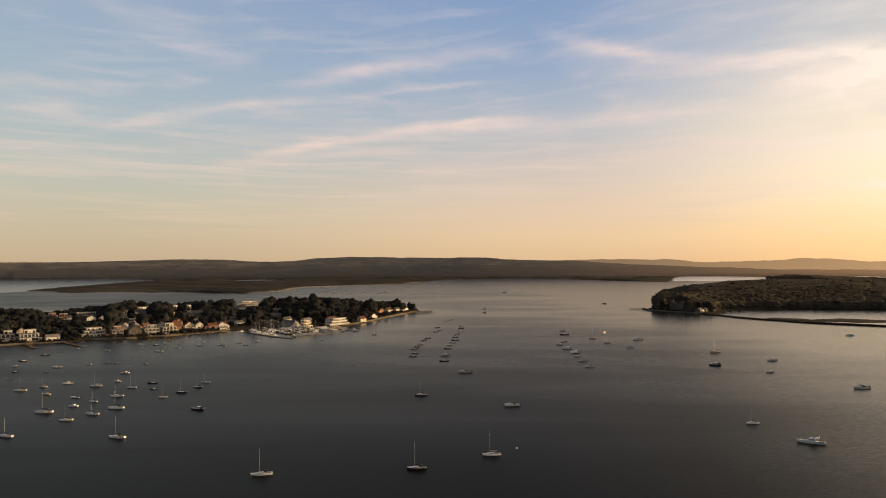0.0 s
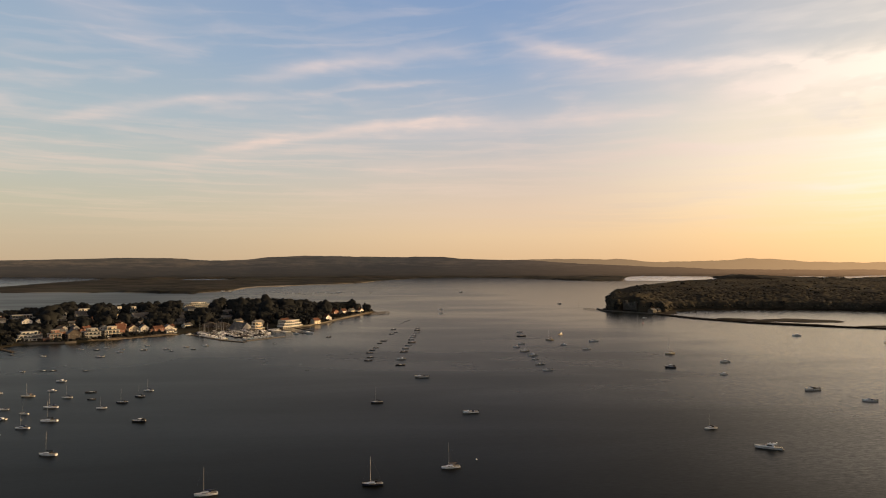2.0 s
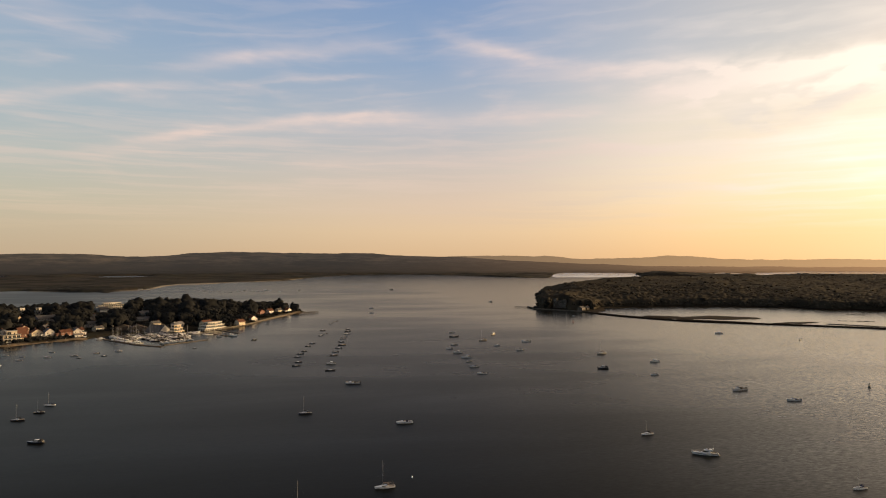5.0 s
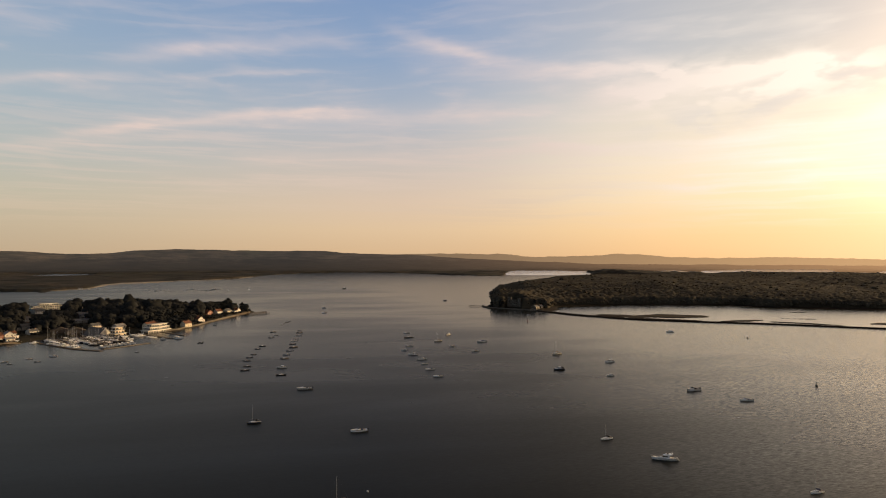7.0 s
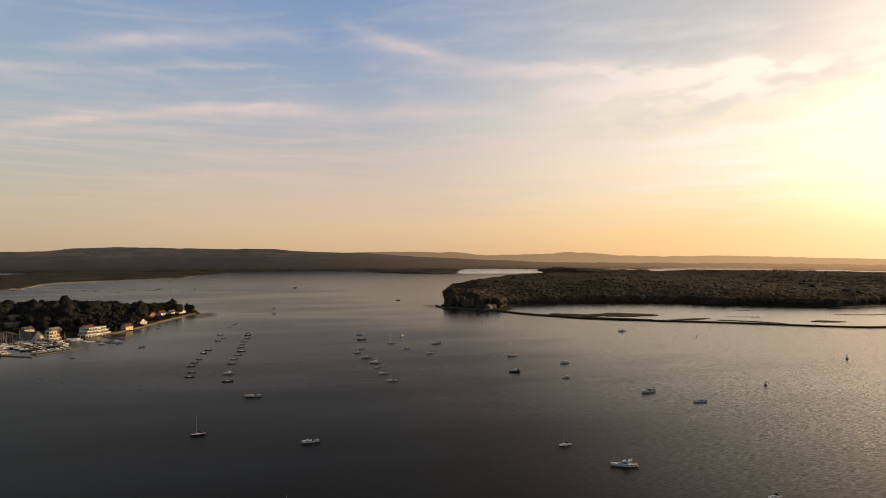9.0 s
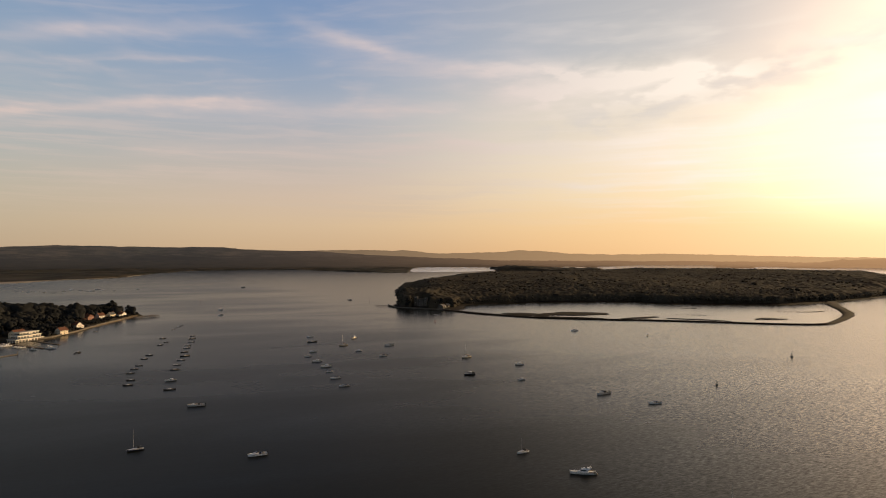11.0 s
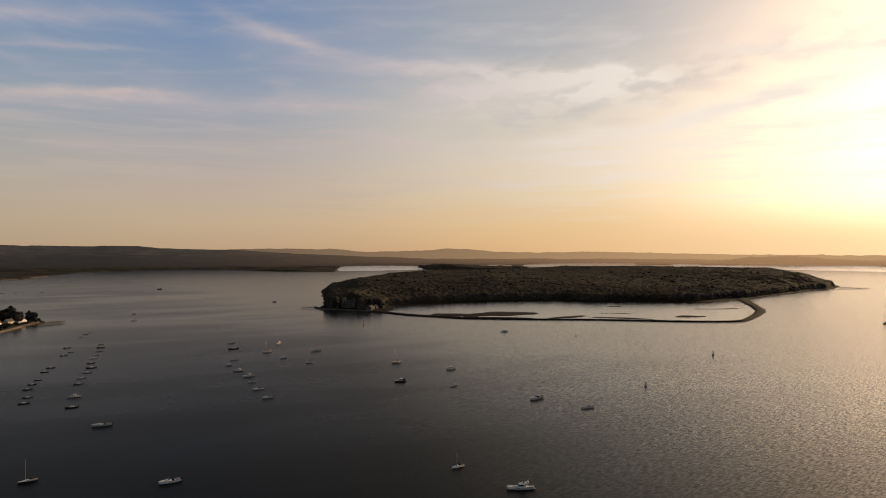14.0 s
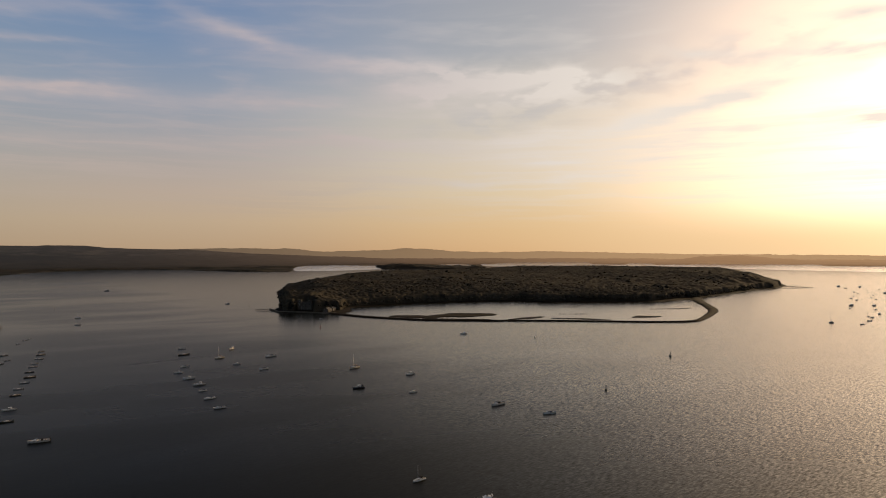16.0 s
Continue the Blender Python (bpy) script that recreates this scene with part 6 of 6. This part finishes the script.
def far_ground(x, y):
    a, r = math.degrees(math.atan2(x, y - MIDDLE[1])), math.hypot(x, y - MIDDLE[1])
    return float(shore_height(np.array([a]), np.array([r]))[0])


# low white buildings by the beach at the narrows, across the channel
for x, y, w, h, yaw, label in ((-574, 2196, 12, 5.0, 12, "low white beach cafe on the far shore"), (-553, 2206, 8, 4.5, 20, "small pale beach hut on the far shore")):
    house(x, y, w, h, yaw, "gable", SUN_WHITE, LEAD, label, clear=0, base=max(far_ground(x, y) - 1.0, 0.6))

# ---------------------------------------------------------------- quay and castle of the island


def island_at(x, y):
    return float(island_height(np.array([x], float), np.array([y], float))[0])


def castle():
    top = root("castle", "grey stone castle with battlements by the quay", "castle")
    top.matrix_basis = pose(452, 1240, island_at(452, 1240) - 0.4, 0, 0, -35)
    for name, w, d, h, cx, cy in (("keep", 22, 16, 13, 0, 0), ("tower", 7, 7, 18, -9, -6), ("tower", 7, 7, 16, 10, -6), ("wing", 16, 9, 9, 18, 3)):
        block(top, w, d, h, 0, OLD_STONE, max(2, round(h / 4)), 0.35, cx=cx, cy=cy, name=name, sides=(0, 1, 3))
        bm = bmesh.new()
        box(bm, cx - w / 2 - 0.2, cx + w / 2 + 0.2, cy - d / 2 - 0.2, cy + d / 2 + 0.2, h, h + 0.5)
        n = int(w // 2)
        for i in range(n):
            x = cx - w / 2 + w * (i + 0.25) / n
            for y in (cy - d / 2 - 0.2, cy + d / 2 - 0.3):
                box(bm, x, x + w / n * 0.5, y, y + 0.5, h + 0.5, h + 1.4)
        part("battlement", bm, OLD_STONE, top)


castle()
ISLAND_CLEAR = [(452, 1240, 21), (440, 1218, 20), (430, 1205, 18), (474, 1180, 16), (490, 1200, 12)]
sea_wall([(404, 1300), (399, 1242), (430, 1206), (456, 1168), (474, 1150)], 2.2, 1.5, "stone quay wall below the castle")
jetty((402, 1262), (378, 1300), 4.0, "timber landing pier by the castle quay", 1.8, 5.0)
house(472, 1184, 14, 8, 40, "gable", OLD_STONE, SLATE, "stone quay cottage with slate roof", base=1.0, clear=0)
house(489, 1200, 11, 7, 40, "gable", OLD_STONE, SLATE, "small stone quay cottage with slate roof", base=1.4, clear=0)

# ---------------------------------------------------------------- trees


def lump(seed, squash=0.8, level=2):
    """Corners and faces of one uneven clump of foliage, about 1 m in radius."""
    bm = bmesh.new()
    bmesh.ops.create_icosphere(bm, subdivisions=level, radius=1.0)
    bm.verts.ensure_lookup_table()
    off = Vector((seed * 3.1, seed * 1.7, seed * 0.9))
    v = []
    for p in bm.verts:
        r = 1 + 0.6 * noise.noise(p.co * 1.7 + off) + 0.32 * noise.noise(p.co * 4.1 + off)
        v.append((p.co.x * r, p.co.y * r, p.co.z * r * squash))
    f = [[q.index for q in face.verts] for face in bm.faces]
    bm.free()
    return np.array(v), np.array(f)


LUMPS = [lump(i, 0.72 + 0.1 * (i % 3)) for i in range(7)]
SMALL = [lump(i + 20, 0.8, 1) for i in range(5)]


def crown_mesh(name, seed, radius, low, high, clumps, pine):
    """A crown of many clumps with gaps and an uneven outline."""
    r = random.Random(seed)
    vs, fs, at = [], [], 0
    for i in range(clumps):
        a, t = r.uniform(0, 6.283), r.random()
        z = low + (high - low) * t
        reach = radius * (math.sin(math.pi * (0.18 + 0.74 * t)) if not pine else (0.55 + 0.45 * math.sin(math.pi * t)))
        rr = reach * math.sqrt(r.uniform(0.1, 1))
        s = radius * (0.5 if i < 5 else r.uniform(0.10, 0.26))
        v, f = SMALL[r.randrange(5)]
        c, q = math.cos(a * 3), math.sin(a * 3)
        w = np.stack([v[:, 0] * c - v[:, 1] * q, v[:, 0] * q + v[:, 1] * c, v[:, 2] * (0.6 if pine else 0.85)], 1) * s
        vs.append(w + (math.cos(a) * rr, math.sin(a) * rr, z))
        fs.append(f + at)
        at += len(v)
    return mesh_from(name, np.concatenate(vs), np.concatenate(fs), LEAF)


def tree(seed, pine):
    """A tree of about 14 m: tapered trunk, limbs and a clumped crown."""
    r = random.Random(seed)
    top = root("pine_tree" if pine else "oak_tree", "tall dark pine with a broad flat crown" if pine else "dark rounded broadleaf tree in full leaf", "tree", "trees along the shores")
    h = 14.0

    def limbs(b):
        lean = (r.uniform(-0.6, 0.6), r.uniform(-0.6, 0.6))
        rod(b, (0, 0, -0.6), (lean[0], lean[1], h * 0.45), 0.42, 0.28)
        rod(b, (lean[0], lean[1], h * 0.45), (lean[0] * 1.6, lean[1] * 1.6, h * 0.85), 0.28, 0.08)
        for i in range(6):
            a = i * 1.05 + r.uniform(-0.3, 0.3)
            z = h * r.uniform(0.38, 0.62)
            rod(b, (lean[0], lean[1], z), (math.cos(a) * 3.6, math.sin(a) * 3.6, z + r.uniform(1.5, 3.5)), 0.14, 0.05, 6)
    piece("trunk", top, BARK, limbs)
    crown = new("crown", crown_mesh("crown", seed, 5.6 if pine else 5.2, h * (0.5 if pine else 0.3), h * 0.95, 84 if pine else 96, pine))
    crown.parent = top
    return top


TREES = [tree(31 + i, i % 2 == 0) for i in range(6)]
PLACED = [False] * len(TREES)


def plant(x, y, z, s, turn):
    i = rng.randrange(len(TREES))
    m = pose(x, y, z, 0, 0, turn) @ Matrix.Diagonal((s, s, s * rng.uniform(0.9, 1.12), 1))
    if not PLACED[i]:
        PLACED[i] = True
        TREES[i].matrix_basis = m
        return
    keep = TREES[i].matrix_basis.copy()
    TREES[i].matrix_basis = Matrix.Identity(4)
    copy_thing(TREES[i], m)
    TREES[i].matrix_basis = keep


def scatter(x0, x1, y0, y1, gap, seed):
    r = np.random.RandomState(seed)
    x, y = np.meshgrid(np.arange(x0, x1, gap), np.arange(y0, y1, gap))
    x, y = x.ravel() + r.uniform(-0.42, 0.42, x.size) * gap, y.ravel() + r.uniform(-0.42, 0.42, x.size) * gap
    return x, y


def away_from(x, y, circles):
    ok = np.ones(x.shape, bool)
    for cx, cy, cr in circles:
        ok &= (x - cx) ** 2 + (y - cy) ** 2 > cr * cr
    return ok


def woods(name, spots, label, lumps_each=3, flat=0.45, mat=WOOD_LEAF, shapes=LUMPS):
    """Close-standing far trees, joined: each a few uneven clumps. spots: x, y, ground, height, radius."""
    r = np.random.RandomState(7)
    vs, fs, at = [], [], 0
    for x, y, z, h, rad in spots:
        for k in range(lumps_each):
            v, f = (shapes if k == 0 else SMALL)[r.randint(5)]
            a = r.uniform(0, 6.283)
            c, q = math.cos(a), math.sin(a)
            s = rad * (0.8 if k == 0 else r.uniform(0.2, 0.46))
            t = r.uniform(0.25, 1.05)
            o = (0, 0) if k == 0 else (math.cos(a * 5) * rad * t, math.sin(a * 5) * rad * t)
            top = z + h - s * flat - (0.06 * h if k == 0 else (0.05 + 0.30 * t * t) * h * r.uniform(0.4, 1.1))
            vs.append(np.stack([(v[:, 0] * c - v[:, 1] * q) * s + x + o[0], (v[:, 0] * q + v[:, 1] * c) * s + y + o[1], v[:, 2] * s * flat * 1.25 + top], 1))
            fs.append(f + at)
            at += len(v)
    me = mesh_from(name, np.concatenate(vs), np.concatenate(fs), mat, True)
    return tagged(new(name, me), label, "woodland", kind="stuff")


def plant_peninsula():
    x, y = scatter(-850, -30, 560, 1350, 10.2, 21)
    s = inside_by(x, y, PENINSULA)
    inner = smoothstep(s, 15, 90)
    keep = (s > np.where(y > 985, 5.5, 9)) & away_from(x, y, CLEAR)
    yard = (inside_by(x, y, np.array([(-300, 862), (-190, 790), (-95, 900), (-130, 985), (-200, 985), (-262, 975), (-300, 930)])) > 0)
    keep &= ~yard
    x, y, s = x[keep], y[keep], s[keep]
    g = peninsula_height(x, y)
    r = np.random.RandomState(3)
    h = (11.5 + 6 * smoothstep(s, 20, 110) + 3.5 * wobble(x, y, 75, 2, 17)) * r.uniform(0.70, 1.12, x.size) * np.where(r.uniform(size=x.size) < 0.12, 1.3, 1.0)
    low = np.full(x.size, 99.0)
    for hx, hy, hz, wx, wy, rise, run, half, reach in SIGHT:
        ln = math.hypot(wx, wy)
        along = ((x - hx) * wx + (y - hy) * wy) / ln
        off = np.abs((x - hx) * wy - (y - hy) * wx) / ln
        cap = hz + np.maximum(along, 0) * rise / run - g
        low = np.where((along > -4) & (along < reach) & (off < half), np.minimum(low, cap), low)
    soft = r.uniform(size=x.size) < 0.3
    low = np.where(soft & (s < 60), np.maximum(low, 4.5), low)
    keep = low > 2.0
    x, y, s, g, h, low = x[keep], y[keep], s[keep], g[keep], h[keep], low[keep]
    h = np.minimum(h, low * r.uniform(0.8, 1.0, x.size))
    rad = np.maximum(h * r.uniform(0.40, 0.66, x.size), 1.6)
    # the rows nearest the houses stand as single trees
    front = (s < 62) & (x > -560) & (r.uniform(size=x.size) < 0.62)
    chosen = np.nonzero(front)[0]
    chosen = chosen[r.permutation(len(chosen))][:230]
    for i in chosen:
        plant(x[i], y[i], g[i], h[i] / 14.0, r.uniform(0, 360))
    rest = np.ones(x.size, bool)
    rest[chosen] = False
    woods("peninsula_woodland", zip(x[rest], y[rest], g[rest], h[rest], rad[rest]), "dark pines and oaks crowding round the houses", 8, 0.9, SHORE_LEAF, LUMPS)
    # garden shrubs and hedges along the front
    x, y = scatter(-620, -30, 640, 1300, 4.4, 23)
    s = inside_by(x, y, PENINSULA)
    yard = inside_by(x, y, np.array([(-300, 862), (-190, 790), (-95, 900), (-130, 985), (-200, 985), (-262, 975), (-300, 930)])) > 0
    keep = (s > 4.5) & (s < 75) & away_from(x, y, [(cx, cy, cr * 0.8) for cx, cy, cr in CLEAR]) & ~yard & (wobble(x, y, 16, 2, 24) > -0.12)
    x, y = x[keep], y[keep]
    h = r.uniform(1.2, 3.6, x.size)
    woods("garden_shrubs", zip(x, y, peninsula_height(x, y), h, h * r.uniform(0.7, 1.1, x.size)), "dark garden shrubs and hedges between the houses", 2, 0.75, SHORE_LEAF, SMALL)


def island_glade(x, y, s):
    return (wobble(x, y, 190, 2, 19) > 0.72) & (s < 260) & (x > 900)


def tall_end(x, y):
    return 15 * np.exp(-((x - 445) / 62) ** 2 - ((y - 1360) / 150) ** 2)


def plant_island():
    r = np.random.RandomState(5)
    x, y = scatter(390, 2460, 960, 2440, 17.0, 22)
    s = inside_by(x, y, ISLAND) + 5 * wobble(x, y, 60, 3, 11)
    far = np.hypot(x, y)
    depth = r.uniform(size=x.size)
    keep = (s > 14) & away_from(x, y, ISLAND_CLEAR) & ~((x < 520) & (y < 1200)) & ~((x > 1000) & (x < 1330) & (s < 40)) & ~((x > 1900) & (s < 16) & (y < 1200))
    keep &= depth < np.where(far < 1900, 1.0, 0.62)
    keep &= ~island_glade(x, y, s)
    x, y, s, far = x[keep], y[keep], s[keep], far[keep]
    g = island_height(x, y)
    h = (10.0 + 4 * smoothstep(s, 10, 80) + 3.0 * wobble(x, y, 110, 2, 18)) * r.uniform(0.92, 1.06, x.size) * np.where(r.uniform(size=x.size) < 0.03, 1.22, 1.0)
    h = h + tall_end(x, y)
    rad = np.maximum(h * r.uniform(0.30, 0.46, x.size), 3.6) * np.where(far > 1900, 1.2, 1.0)
    front = (s < 34) & (far < 1500) & (r.uniform(size=x.size) < 0.7)
    for i in np.nonzero(front)[0][:110]:
        plant(x[i], y[i], g[i], h[i] / 14.0, r.uniform(0, 360))
    front[np.nonzero(front)[0][110:]] = False
    rest = ~front
    close = rest & (far < 1700)
    woods("island_woodland", zip(x[close], y[close], g[close], h[close], rad[close]), "dense dark woodland covering the island", 4, 0.75, WOOD_LEAF, LUMPS)
    # dense fringe of trees and scrub on the bay-facing shore, lightened against shade
    ex, ey = scatter(390, 2100, 960, 1500, 7.0, 27)
    es = inside_by(ex, ey, ISLAND) + 5 * wobble(ex, ey, 60, 3, 11)
    edge = (es > 9) & (es < 30) & (np.hypot(ex, ey) < 2100) & away_from(ex, ey, ISLAND_CLEAR) & ~((ex < 520) & (ey < 1200)) & ~((ex > 1000) & (ex < 1330) & (es < 24))
    ex, ey, es = ex[edge], ey[edge], es[edge]
    eh = (4.5 + 8.5 * smoothstep(es, 9, 20)) * r.uniform(0.7, 1.15, ex.size) + tall_end(ex, ey) * smoothstep(es, 10, 18)
    woods("island_shore_trees", zip(ex, ey, island_height(ex, ey), eh, eh * r.uniform(0.30, 0.48, ex.size)), "scrub and low trees along the island shore, lightened against shade", 5, 0.95, EDGE_LEAF, SMALL)
    away = rest & (far >= 1700)
    woods("island_woodland_far_side", zip(x[away], y[away], g[away], h[away], rad[away]), "dense dark woodland on the far side of the island", 1, 0.62, WOOD_LEAF, LUMPS)


plant_peninsula()
plant_island()


def crown_domes(x, y, gap, seed):
    """Close-set rounded crowns on a jittered grid: height of the highest dome over each place, 0 to 1."""
    gi, gj = np.floor(x / gap), np.floor(y / gap)
    best = np.zeros_like(x)
    for di in (-1, 0, 1):
        for dj in (-1, 0, 1):
            i, j = gi + di, gj + dj
            h1 = np.modf(np.abs(np.sin(i * 127.1 + j * 311.7 + seed) * 43758.5453))[0]
            h2 = np.modf(np.abs(np.sin(i * 269.5 + j * 183.3 + seed) * 24634.6345))[0]
            h3 = np.modf(np.abs(np.sin(i * 91.7 + j * 57.3 + seed) * 15731.743))[0]
            d2 = (x - (i + 0.5 + 0.7 * (h1 - 0.5)) * gap) ** 2 + (y - (j + 0.5 + 0.7 * (h2 - 0.5)) * gap) ** 2
            rad = gap * (0.55 + 0.45 * h3)
            best = np.maximum(best, (0.55 + 0.45 * h3) * np.sqrt(np.maximum(1 - d2 / rad ** 2, 0)))
    return best


def canopy_height(x, y):
    s = inside_by(x, y, ISLAND) + 5 * wobble(x, y, 60, 3, 11)
    ok = (s > 15) & away_from(x, y, ISLAND_CLEAR) & ~((x < 520) & (y < 1200)) & ~((x > 1000) & (x < 1330) & (s < 30))
    z = island_height(x, y) + 8.0 * smoothstep(s, 14, 20) + 3.5 * smoothstep(s, 20, 80) + 0.8 * wobble(x, y, 110, 2, 18) + tall_end(x, y)
    # lower scrub in the clearings
    z = z - 2.0 * smoothstep(wobble(x, y, 190, 2, 19), 0.45, 0.9) * smoothstep(s, 30, 50) * (x > 900)
    return np.where(ok, z + 6.8 * crown_domes(x, y, 8.6, 3) + 1.6 * crown_domes(x, y, 4.0, 9) - 3.4 * smoothstep(s, 20, 50), -3)


near_side = lambda x, y: np.where(np.hypot(x, y) < 1780, canopy_height(x, y), -3)
far_side = lambda x, y: np.where(np.hypot(x, y) > 1765, canopy_height(x, y) - 0.3, -3)
for name, step, height, label in (("island_canopy", 2.3, near_side, "close dark tree crowns covering the island"),
                                  ("island_canopy_far_side", 5.0, far_side, "close dark tree crowns on the far side of the island")):
    land(name, 390, 2480, 960, 2440, step, height, WOOD_LEAF, label, "woodland")["kind"] = "stuff"
